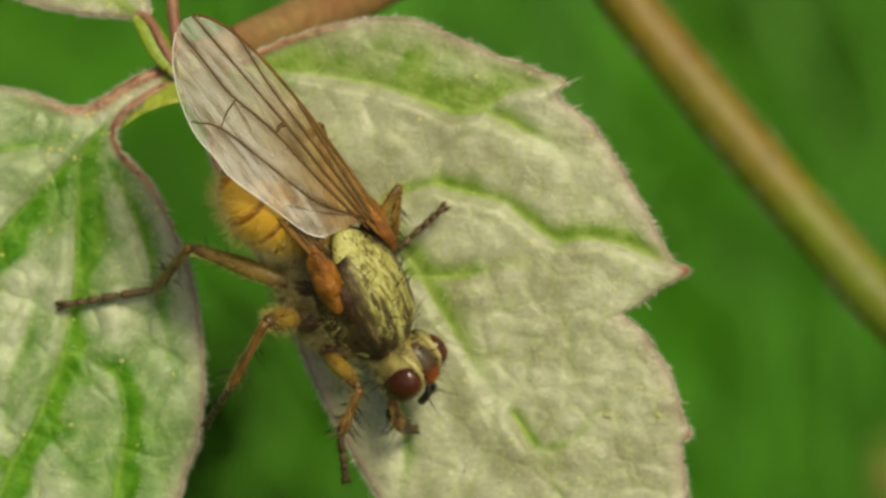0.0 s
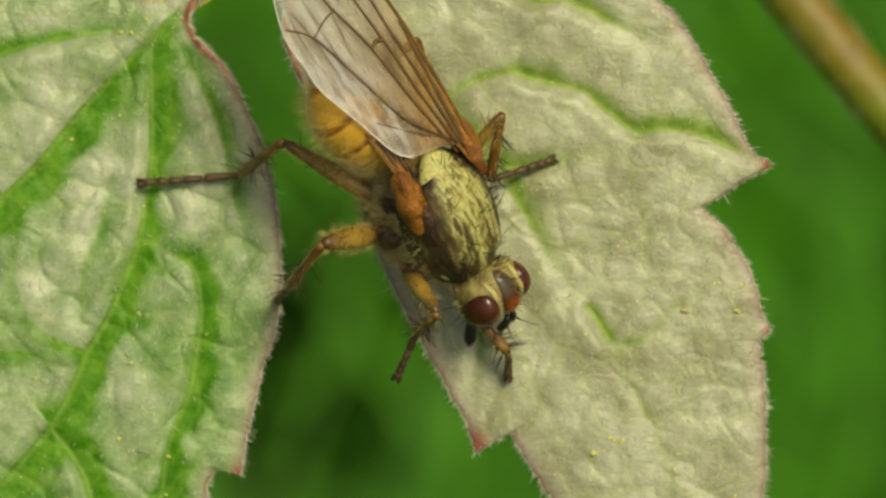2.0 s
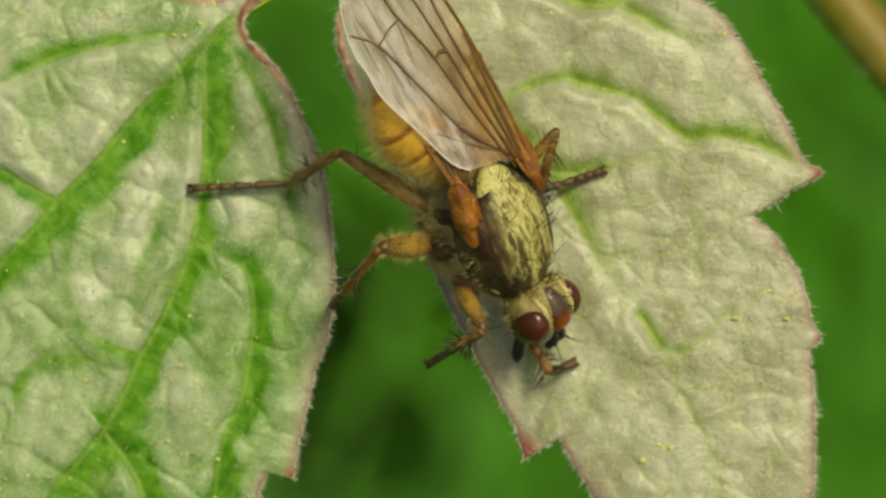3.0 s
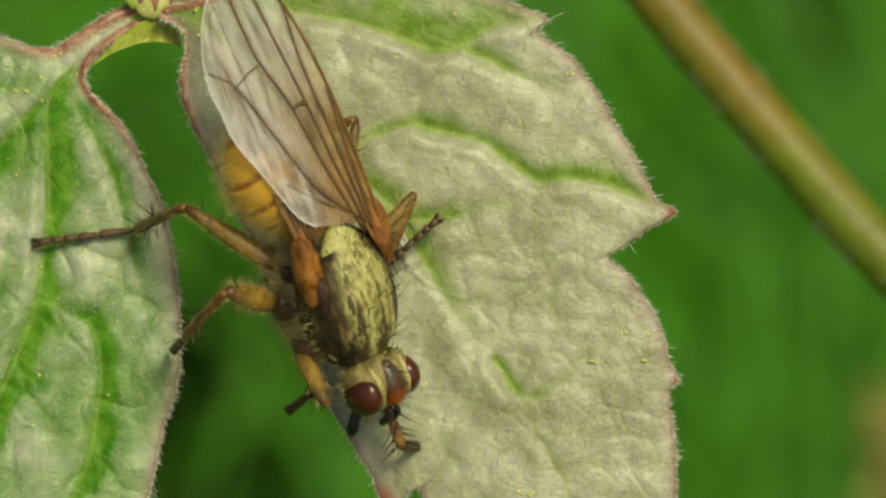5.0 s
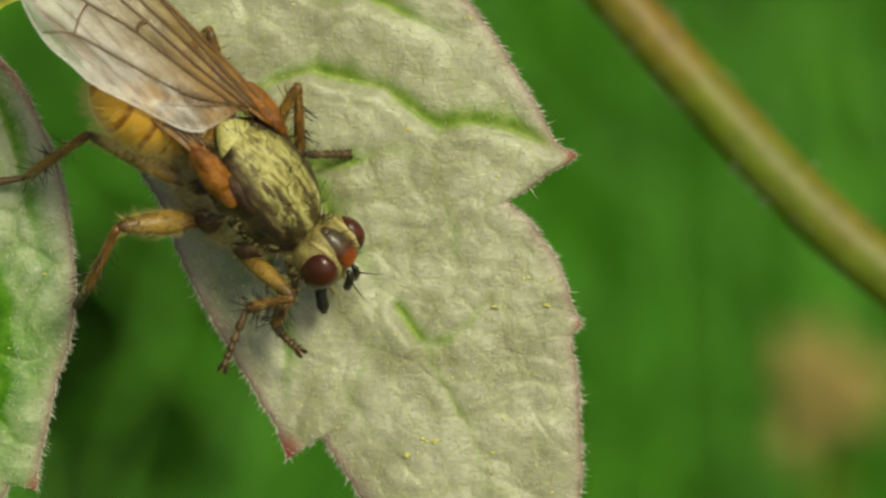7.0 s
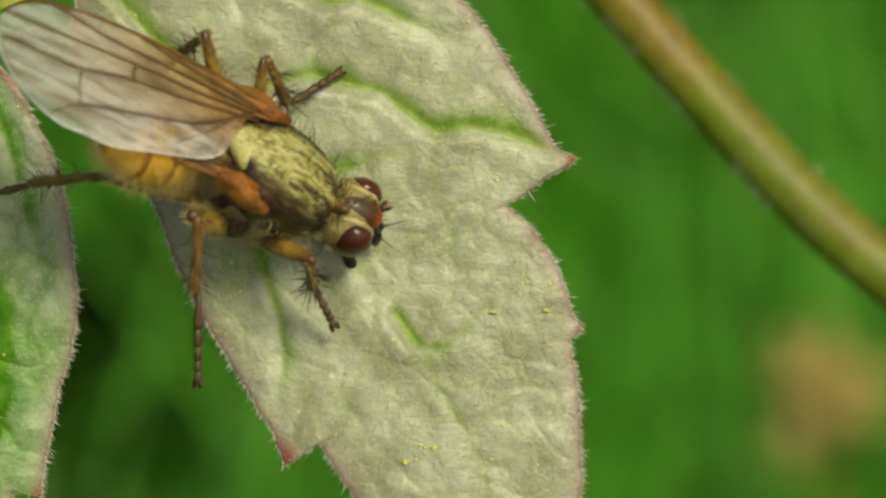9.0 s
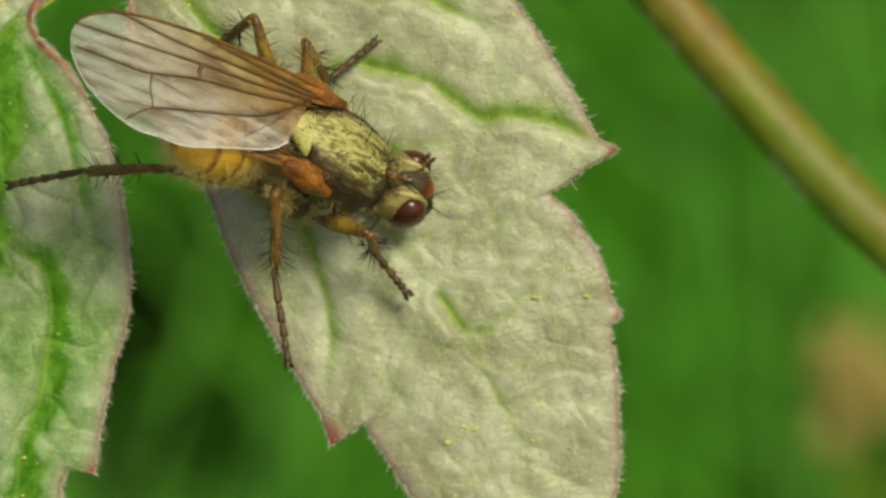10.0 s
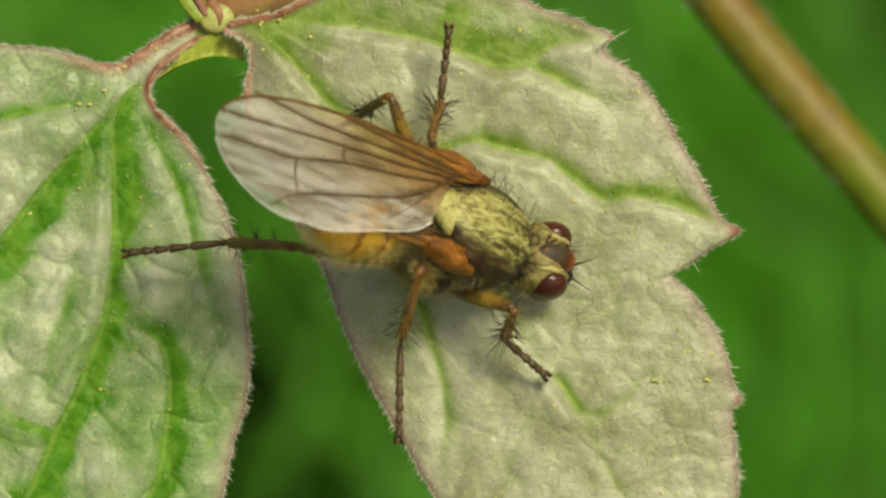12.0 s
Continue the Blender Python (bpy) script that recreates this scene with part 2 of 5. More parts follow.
def leaf_blade(name, rib, edges, veins, points, relief, thick, parent, matrix, label, nq=300, nr=90, seed=1, skin=None, wash=None, down=3500, quilt=1.0, pale_rib=1.0, ridges=()):
    """A leaf from its midrib, its two margins and its side veins. relief(x, y) is the height of the blade;
    veins are (width of the green flank, [(x, y, strength), ...]), each flanked by green on its left hand; ridges are raised red lines given the same way; points are the red tips on the margin."""
    rng = np.random.RandomState(seed)
    qs = np.linspace(0, 1, nq)
    mid = curve_by_key(rib, qs)
    sides = [curve_by_key(e, qs) for e in edges]
    for e in sides:
        d = np.gradient(e, axis=0)
        nrm = np.stack([d[:, 1], -d[:, 0]], 1) / (np.linalg.norm(d, axis=1)[:, None] + 1e-6)
        e += nrm * (np.abs(np.sin(qs * 130 + 3 * np.sin(qs * 17))) * 2.4 + rng.uniform(-0.8, 0.8, nq))[:, None]
    r = np.linspace(0, 1, nr) ** 0.9
    xy, rim = [], []
    for k in (0, 1):
        for j in range(0 if k == 0 else 1, nr):
            xy.append(mid * (1 - r[j]) + sides[k] * r[j])
            rim.append(np.full(nq, r[j]))
    xy = np.concatenate(xy)
    rim = np.concatenate(rim)
    # the width of the blade at each point, for the coloured margin
    wid = np.concatenate([np.linalg.norm(sides[0] - mid, axis=1)] * nr + [np.linalg.norm(sides[1] - mid, axis=1)] * (nr - 1))
    rimdist = (1 - rim) * wid
    flush, ribs, groove = np.zeros(len(xy)), np.zeros(len(xy)), np.zeros(len(xy))
    patch = np.array([0.72 + 0.55 * noise.noise((x * 0.006, y * 0.006, seed + 9)) + 0.5 * noise.noise((x * 0.021, y * 0.019, seed + 3)) for x, y in xy])
    rise = np.zeros(len(xy))
    for wide, knots in veins:
        n = 6 * len(knots)
        line = np.array([tuple(p)[:2] for p in spline([(x, y, 0) for x, y, _ in knots], n)])
        power = np.interp(np.linspace(0, len(knots) - 1, n), np.arange(len(knots)), [k[2] for k in knots])
        best, along, lee = np.full(len(xy), 1e9), np.zeros(len(xy)), np.zeros(len(xy))
        for i in range(n - 1):
            a, d = line[i], line[i + 1] - line[i]
            off = xy - a
            t = np.clip((off @ d) / (d @ d + 1e-9), 0, 1)
            dist = np.linalg.norm(off - t[:, None] * d, axis=1)
            closer = dist < best
            along[closer] = i + t[closer]
            lee[closer] = (d[0] * off[:, 1] - d[1] * off[:, 0])[closer] < 0
            best = np.minimum(best, dist)
        fade = np.interp(along, np.arange(n), power)
        span = wide * (0.58 + 0.45 * patch)
        flush = np.maximum(flush, fade * (0.55 + 0.45 * patch) * np.where(lee > 0, np.exp(-(best / span) ** 2), np.exp(-(best / 5) ** 2)))
        ribs = np.maximum(ribs, np.minimum(fade, 1.0) * np.exp(-(best / 4.5) ** 2))
        sunk = np.minimum(fade, 1.1) ** 1.6
        groove = np.maximum(groove, sunk * np.where(lee > 0, np.exp(-(best / (wide * 0.9)) ** 1.3), np.exp(-(best / 15) ** 2)))
        rise = np.maximum(rise, sunk * np.where(lee > 0, 0.0, np.exp(-((best - 26) / 24) ** 2)))
    red = np.zeros(len(xy))
    for wide, knots in ridges:
        n = 6 * len(knots)
        line = np.array([tuple(p) for p in spline(knots, n)])
        best, power = np.full(len(xy), 1e9), np.zeros(len(xy))
        for a in line:
            dist = np.hypot(xy[:, 0] - a[0], xy[:, 1] - a[1])
            power[dist < best] = a[2]
            best = np.minimum(best, dist)
        red = np.maximum(red, np.clip(power, 0, 1.2) * np.exp(-(best / wide) ** 2) * (0.75 + 0.35 * patch))
    z = red * 7 + relief(xy[:, 0], xy[:, 1]) - (groove * 11 - rise * 4) * np.clip(rimdist / 30, 0, 1) * np.clip((wid - 35) / 70, 0.15, 1)
    lump = np.array([noise.noise((x * 0.013 + y * 0.007, y * 0.013 - x * 0.007, seed + x * 0.004)) + 0.35 * noise.noise((x * 0.029 - y * 0.019, y * 0.027 + x * 0.02, seed + 5 + y * 0.011)) for x, y in xy])
    z += lump * 6
    # the quilting of the smallest veins
    spots = rng.uniform((xy[:, 0].min(), xy[:, 1].min()), (xy[:, 0].max(), xy[:, 1].max()), (int(np.ptp(xy[:, 0]) * np.ptp(xy[:, 1]) / 95 ** 2), 2))
    bent = xy + 16 * np.stack([np.sin(xy[:, 1] / 23 + 2 * np.sin(xy[:, 0] / 41)), np.sin(xy[:, 0] / 27 + 2 * np.sin(xy[:, 1] / 37))], 1)
    first, second = np.full(len(xy), 1e9), np.full(len(xy), 1e9)
    for spot in spots:
        dist = np.hypot(*(bent - spot).T)
        second = np.minimum(second, np.maximum(first, dist))
        first = np.minimum(first, dist)
    seam = second - first
    calm = np.clip(rimdist / 40, 0, 1)
    z -= (np.exp(-(seam / 12) ** 2) * quilt + np.exp(-(seam / 40) ** 2) * quilt * 2) * calm
    flush = flush + 0.06 * quilt * np.exp(-((seam - 5) / 10) ** 2) * patch * calm
    ribs = np.maximum(ribs, 0.45 * np.exp(-(seam / 4) ** 2) * calm * np.clip(patch, 0, 1))
    z -= np.exp(-rimdist / 18) * 8
    if wash is not None:
        flush = flush + wash(xy[:, 0], xy[:, 1]) * (0.6 + 0.4 * patch)
    tips = np.zeros(len(xy))
    for px, py, size in points:
        tips = np.maximum(tips, np.clip(1.2 - np.hypot(xy[:, 0] - px, xy[:, 1] - py) / size, 0, 1))
    top = np.stack([(xy[:, 0] - 784) * U, (441 - xy[:, 1]) * U, z * U], 1)
    n = len(top)
    verts = np.concatenate([top, top - np.array([0, 0, thick * U])])
    ids = np.arange(n).reshape(2 * nr - 1, nq)
    row0, row1 = ids[:nr], np.concatenate([ids[:1], ids[nr:]])
    faces = []
    for rows, flip in ((row0, False), (row1, True)):
        a, b, c, d = rows[:-1, :-1].ravel(), rows[:-1, 1:].ravel(), rows[1:, 1:].ravel(), rows[1:, :-1].ravel()
        f = np.stack([a, b, c, d], 1)
        f = f[:, ::-1] if flip else f
        faces += [f, f[:, ::-1] + n]
        rim_ids = rows[-1]
        g = np.stack([rim_ids[:-1], rim_ids[1:], rim_ids[1:] + n, rim_ids[:-1] + n], 1)
        faces.append(g[:, ::-1] if flip else g)
    faces = np.concatenate(faces)
    e1, e2 = verts[faces[0, 1]] - verts[faces[0, 0]], verts[faces[0, 2]] - verts[faces[0, 0]]
    if np.cross(e1, e2)[2] < 0:
        faces = faces[:, ::-1]
    me = mesh_of(name, verts.tolist(), faces.tolist(), skin or LEAF)
    rimcol = np.exp(-(np.clip(rimdist, 0, None) / 19) ** 1.5)
    for key, values in (("flush", flush), ("rib", ribs * pale_rib), ("rim", rimcol), ("point", tips), ("ridge", red)):
        a = me.attributes.new(key, "FLOAT", "POINT")
        a.data.foreach_set("value", np.concatenate([values, values]).astype(np.float32))
    blade = part(name, me, LEAF, parent, label, matrix)
    inner_ids = [int(i) for i in rng.choice(np.nonzero(rimdist > 12)[0], 75)]
    GRAINS.extend(Vector(top[i]) for i in inner_ids)
    # fine down lying on the blade
    roots, ways, lengths = [], [], []
    soft = random.Random(seed + 40)
    ids_in = np.nonzero(rimdist > 5)[0]
    area = wid[ids_in] * np.tile(np.linalg.norm(np.gradient(mid, axis=0), axis=1), 2 * nr - 1)[ids_in]
    bare = area * (1.05 - np.clip(flush[ids_in], 0, 1))
    for i in rng.choice(ids_in, down, p=bare / bare.sum()):
        lie = soft.gauss(-1.1, 0.7)
        roots.append(Vector(top[i]))
        ways.append(Vector((math.cos(lie), math.sin(lie), soft.uniform(0.15, 0.8))))
        lengths.append(U * soft.uniform(6, 15))
    stuffed = part("down", hairs(roots, ways, lengths, 0.55 * U, rng=soft), HAIR_WHITE, blade)
    stuffed["kind"] = "stuff"
    # short white hairs along the margin
    rnd = random.Random(seed)
    roots, ways, lengths = [], [], []
    for k, rows in ((0, row0), (1, row1)):
        edge, inner = top[rows[-1]], top[rows[-8]]
        for i in range(2, nq - 1):
            for _ in range(2):
                if rnd.random() > np.linalg.norm(edge[i] - edge[i - 1]) / (4 * U):
                    continue
                out = Vector(edge[i] - inner[i]).normalized()
                along = Vector(edge[i] - edge[i - 1]).normalized()
                u = rnd.random()
                roots.append(Vector(edge[i - 1] * (1 - u) + edge[i] * u) - out * 2 * U)
                ways.append(out + along * rnd.uniform(0.1, 1.3) + Vector((0, 0, rnd.uniform(-0.4, 0.5))))
                lengths.append(U * rnd.uniform(4, 17) * (1.5 if rnd.random() < 0.1 else 2.6 if rnd.random() < 0.006 else 1))
    part("margin_hair", hairs(roots, ways, lengths, 1.0 * U, rng=rnd), HAIR_WHITE, blade)["kind"] = "stuff"
    return blade


# ---- setting ----
def build_ground():
    n, size = 40, 400.0
    verts = [((i / n - 0.5) * size, (j / n - 0.5) * size, 0) for j in range(n + 1) for i in range(n + 1)]
    faces = [(j * (n + 1) + i, j * (n + 1) + i + 1, (j + 1) * (n + 1) + i + 1, (j + 1) * (n + 1) + i) for j in range(n) for i in range(n)]
    tagged(part("ground", (verts, faces), SOIL), "dark soil and moss under the meadow grass", "ground", kind="structure")


def build_grass():
    rnd = random.Random(4)
    verts, faces = [], []
    # slanting gaps between the tufts, down to the dark soil
    gaps = [(Vector(g), Vector(d).normalized(), r) for g, d, r in (
        ((-0.0306, 0.3575, 0), (0.0306, -0.4860, 0.603), 0.005),
        ((-0.0279, 0.3480, 0), (0.0279, -0.4765, 0.603), 0.008),
        ((-0.0243, 0.3383, 0), (0.0243, -0.4668, 0.603), 0.0105),
        ((-0.0199, 0.3295, 0), (0.0199, -0.4580, 0.603), 0.0102),
        ((-0.0147, 0.3227, 0), (0.0147, -0.4512, 0.603), 0.0088),
        ((0.0370, 0.4120, 0), (-0.0370, -0.5406, 0.603), 0.0095))]
    for n in range(52000):
        wide = 1.0 if n < 42000 else 6.0
        x, y = rnd.gauss(0, 0.22 * wide), 0.38 + rnd.gauss(0, 0.25 * wide)
        ln, w, turn = rnd.uniform(0.05, 0.16), rnd.uniform(0.0006, 0.0013) * wide ** 0.9, rnd.uniform(0, 2 * math.pi)
        lean = rnd.uniform(0.2, 1.1)
        if wide > 1 and math.hypot(x, y - 0.2) < 0.45:
            continue
        # the sward thins out away from the plant
        if rnd.random() < min(0.55, max(0.0, (y + 0.34 * ln - 0.41) / 0.05)):
            continue
        d = Vector((math.cos(turn), math.sin(turn), 0))
        s = Vector((-d.y, d.x, 0))
        line = [Vector((x, y, -0.002)) + d * ln * lean * u * u * 0.8 + Vector((0, 0, ln * (u - 0.35 * lean * u * u))) for u in (0, 0.25, 0.5, 0.75, 1)]
        if any((q - g).cross(way).length < 1.05 * r for q in line for g, way, r in gaps):
            continue
        k = len(verts)
        for i in range(4):
            u = i / 3
            c = Vector((x, y, -0.002)) + d * ln * lean * u * u * 0.8 + Vector((0, 0, ln * (u - 0.35 * lean * u * u)))
            h = w * (1 - u) ** 0.6 if i < 3 else 0.0002
            verts += [c - s * h + Vector((0, 0, h * 0.4)), c, c + s * h + Vector((0, 0, h * 0.4))]
        for i in range(3):
            a = k + i * 3
            faces += [(a, a + 1, a + 4, a + 3), (a + 1, a + 2, a + 5, a + 4)]
    tagged(part("grass", (verts, faces), GRASS), "dense green meadow grass, far out of focus", "grass", kind="stuff")


def build_stalk():
    """The arching stalk of another plant, out of focus behind the leaf."""
    k = 1.15
    deep = -(k - 1) * DIST / U

    def behind(x, y, z=0.0):
        return plan(784 + (x - 784) * k, 441 + (y - 441) * k, deep + z)
    base = (PLAN.inverted() @ Vector((0.09, 0.14, -0.01)))
    top = [behind(2500, 1300), behind(2200, 1040), behind(1950, 860), behind(1725, 690), behind(1560, 535), behind(1437, 395), behind(1320, 260), behind(1200, 115), behind(1080, -40), behind(960, -220), behind(870, -420), behind(820, -700)]
    low = [base.lerp(top[0], i / 6) + Vector((0.012 * math.sin(math.pi * i / 6), 0, 0)) for i in range(6)]
    path = low + spline(top, 64)
    stalk = tagged(new("stalk"), "reddish-green hairy plant stalk arching behind the leaves", "stalk")
    root = PLAN @ path[0]
    stalk.matrix_world = Matrix.Translation(root)
    m = Matrix.Translation(-root) @ PLAN
    verts, faces = tube(path, [50 * U * k * (1.1 - 0.2 * i / 69) for i in range(70)], 16)
    me = mesh_of("stem", verts, faces, STALK)
    ruddy = me.attributes.new("ruddy", "FLOAT", "POINT")
    ruddy.data.foreach_set("value", [0.5 + 0.5 * math.cos(2 * math.pi * (j % 16) / 16 - RUDDY_SIDE) - 0.32 * min(1, max(0, (47 - j // 16) / 12)) for j in range(len(verts))])
    part("stem", me, STALK, stalk, matrix=m)
    rnd = random.Random(9)
    roots, ways, lengths = [], [], []
    for _ in range(500):
        i = rnd.randrange(12, 68)
        p = path[i].lerp(path[i + 1], rnd.random())
        d = (path[i + 1] - path[i]).normalized()
        o = d.cross(Vector((rnd.uniform(-1, 1), rnd.uniform(-1, 1), rnd.uniform(-1, 1)))).normalized()
        roots.append(p + o * 48 * U * k)
        ways.append(o + d * rnd.uniform(-0.3, 0.3))
        lengths.append(rnd.uniform(10, 26) * U)
    part("stem_hair", hairs(roots, ways, lengths, 1.1 * U, rng=rnd), HAIR_WHITE, stalk, matrix=m)["kind"] = "stuff"
    return stalk


def relief_right(x, y):
    a = (x - 800) / 500
    rib = np.interp(y, (112, 262, 520, 745, 1120), (318, 505, 760, 910, 1070))
    return 8 - 16 * a * a - 20 * np.clip((420 - x) / 200, 0, 1.2) - 0.08 * np.clip(rib - 30 - x, 0, 400)


def relief_left(x, y):
    a = np.clip((x - 120) / 300, 0, 2)
    return -22 - 22 * a * a - 46 * np.clip((300 - y) / 300, 0, 1)


def build_plant():
    """The leafy plant on which the fly sits: three leaflets on one node, and its stem down to the ground."""
    plant = tagged(new("plant"), "downy green plant with silvery toothed leaflets and reddish petioles", "plant")
    foot = Vector((0.03, 0.60, 0))
    plant.matrix_world = Matrix.Translation(foot)
    m = Matrix.Translation(-foot) @ PLAN
    leaf_blade(
        "leaf_blade",
        [(0, 338, 131), (0.04, 392, 136), (0.08, 432, 166), (0.12, 468, 208), (0.18, 518, 266), (0.3, 640, 385), (0.41, 760, 520), (0.5, 830, 632), (0.6, 910, 745), (0.72, 1000, 905), (0.85, 1070, 1120), (1, 1110, 1420)],
        [[(0, 345, 122), (0.04, 428, 106), (0.07, 470, 85), (0.1, 530, 62), (0.13, 610, 40), (0.16, 700, 31), (0.185, 760, 45), (0.21, 825, 75), (0.235, 890, 102), (0.26, 950, 124), (0.285, 1006, 147, 1), (0.3, 985, 166),
          (0.312, 1000, 184, 1), (0.33, 1040, 212), (0.36, 1085, 272), (0.4, 1130, 350), (0.435, 1163, 408), (0.455, 1188, 458), (0.47, 1223, 478, 1), (0.49, 1163, 516), (0.512, 1101, 555, 1), (0.54, 1140, 592),
          (0.57, 1176, 645), (0.6, 1197, 692), (0.62, 1207, 730), (0.64, 1223, 769, 1), (0.655, 1204, 790, 1), (0.7, 1214, 850), (0.76, 1218, 930), (0.83, 1215, 1055), (1, 1110, 1420)],
         [(0, 332, 141), (0.04, 366, 156), (0.07, 378, 182), (0.12, 368, 245), (0.16, 373, 285), (0.19, 387, 320), (0.22, 410, 366), (0.27, 440, 428), (0.31, 462, 475), (0.37, 508, 556), (0.42, 531, 626), (0.47, 561, 695),
          (0.53, 603, 775), (0.58, 657, 869), (0.62, 697, 940, 1), (0.645, 712, 992, 1), (0.66, 743, 974), (0.675, 773, 954, 1), (0.72, 804, 1005), (0.75, 836, 1056), (0.85, 930, 1180), (1, 1110, 1420)]],
        [(30, [(330, 120, 0.5), (425, 165, 0.9), (525, 272, 1.1), (640, 385, 0.7), (720, 455, 1.1), (760, 515, 1.0), (800, 580, 0.9), (838, 640, 0.45), (880, 702, 0.25)]),
         (18, [(900, 718, 0.2), (912, 738, 1.3), (940, 780, 1.3), (956, 797, 0.4), (975, 850, 0.35), (1005, 905, 0.55), (1030, 960, 0.2), (1080, 1150, 0.2)]),
         (92, [(430, 120, 0.7), (520, 125, 0.9), (600, 137, 0.9), (680, 152, 1.0), (740, 173, 1.25), (800, 196, 1.4), (850, 194, 1.1), (900, 163, 0.8), (960, 150, 0.7), (1002, 147, 0.3)]),
         (26, [(850, 194, 0.9), (900, 214, 1.1), (940, 236, 0.8), (1000, 262, 0.35), (1050, 275, 0.1)]),
         (24, [(655, 372, 0.5), (705, 343, 0.8), (765, 326, 0.9), (800, 334, 1.3), (850, 345, 1.3), (895, 357, 0.9), (912, 372, 1.1), (940, 393, 1.1), (985, 424, 0.8), (1040, 420, 0.7), (1100, 430, 1.0), (1150, 450, 1.0), (1198, 474, 0.4)]),
         (26, [(735, 488, 1.2), (790, 492, 1.0), (850, 483, 0.7), (890, 470, 0.3), (960, 475, 0.15)]),
         (16, [(985, 424, 0.3), (975, 490, 0.3), (1000, 560, 0.2), (1010, 640, 0.3)]), (16, [(956, 797, 0.5), (1000, 790, 0.5), (1040, 755, 0.35), (1060, 735, 0.3), (1110, 690, 0.15)]),
         (14, [(838, 640, 0.3), (900, 622, 0.3), (960, 600, 0.2), (1010, 640, 0.2)]), (14, [(975, 850, 0.3), (1030, 862, 0.3), (1080, 830, 0.2), (1120, 800, 0.15)]),
         (18, [(610, 420, 0.6), (650, 560, 0.7), (695, 685, 0.8), (717, 768, 0.7), (714, 860, 0.3), (706, 930, 0.1)]), (20, [(505, 262, 0.6), (480, 330, 0.5), (470, 400, 0.3)]),
         (12, [(880, 702, 0.3), (860, 790, 0.25), (830, 870, 0.3), (800, 960, 0.2)]), (60, [(400, 150, 0.5), (440, 140, 0.6), (480, 165, 0.5)])],
        [(1223, 478, 26), (1223, 769, 11), (1006, 147, 10), (712, 978, 34)], relief_right, 9, plant, m, "silvery leaflet with red-tipped teeth and sunken green veins", nq=420, nr=110, seed=1, pale_rib=0.85,
        ridges=[(8, [(334, 140, 1.2), (362, 157, 1.2), (374, 182, 1.2), (371, 245, 1.2), (377, 285, 1.2), (391, 322, 1.0), (413, 368, 0.6)]), (7, [(347, 126, 1.1), (428, 109, 1.1), (470, 89, 0.9), (530, 66, 0.7), (610, 45, 0.4)])],
        # the term at (640, 620) mixes leaf green with the fly's shade on the blade
        wash=lambda x, y: -0.4 * np.exp(-((x - 640) / 110) ** 2 - ((y - 250) / 75) ** 2) - 0.3 * np.exp(-((x - 830) / 90) ** 2 - ((y - 410) / 45) ** 2) + 0.35 * np.clip((150 - y) / 70, 0, 1) * np.clip((x - 640) / 80, 0, 1) * np.clip((960 - x) / 120, 0, 1) + 0.4 * np.exp(-((x - 640) / 60) ** 2 - ((y - 620) / 130) ** 2) + 0.45 * np.exp(-((x - 410) / 60) ** 2 - ((y - 150) / 40) ** 2) + 0.15 * np.exp(-((x - 1040) / 110) ** 2 - ((y - 400) / 50) ** 2))
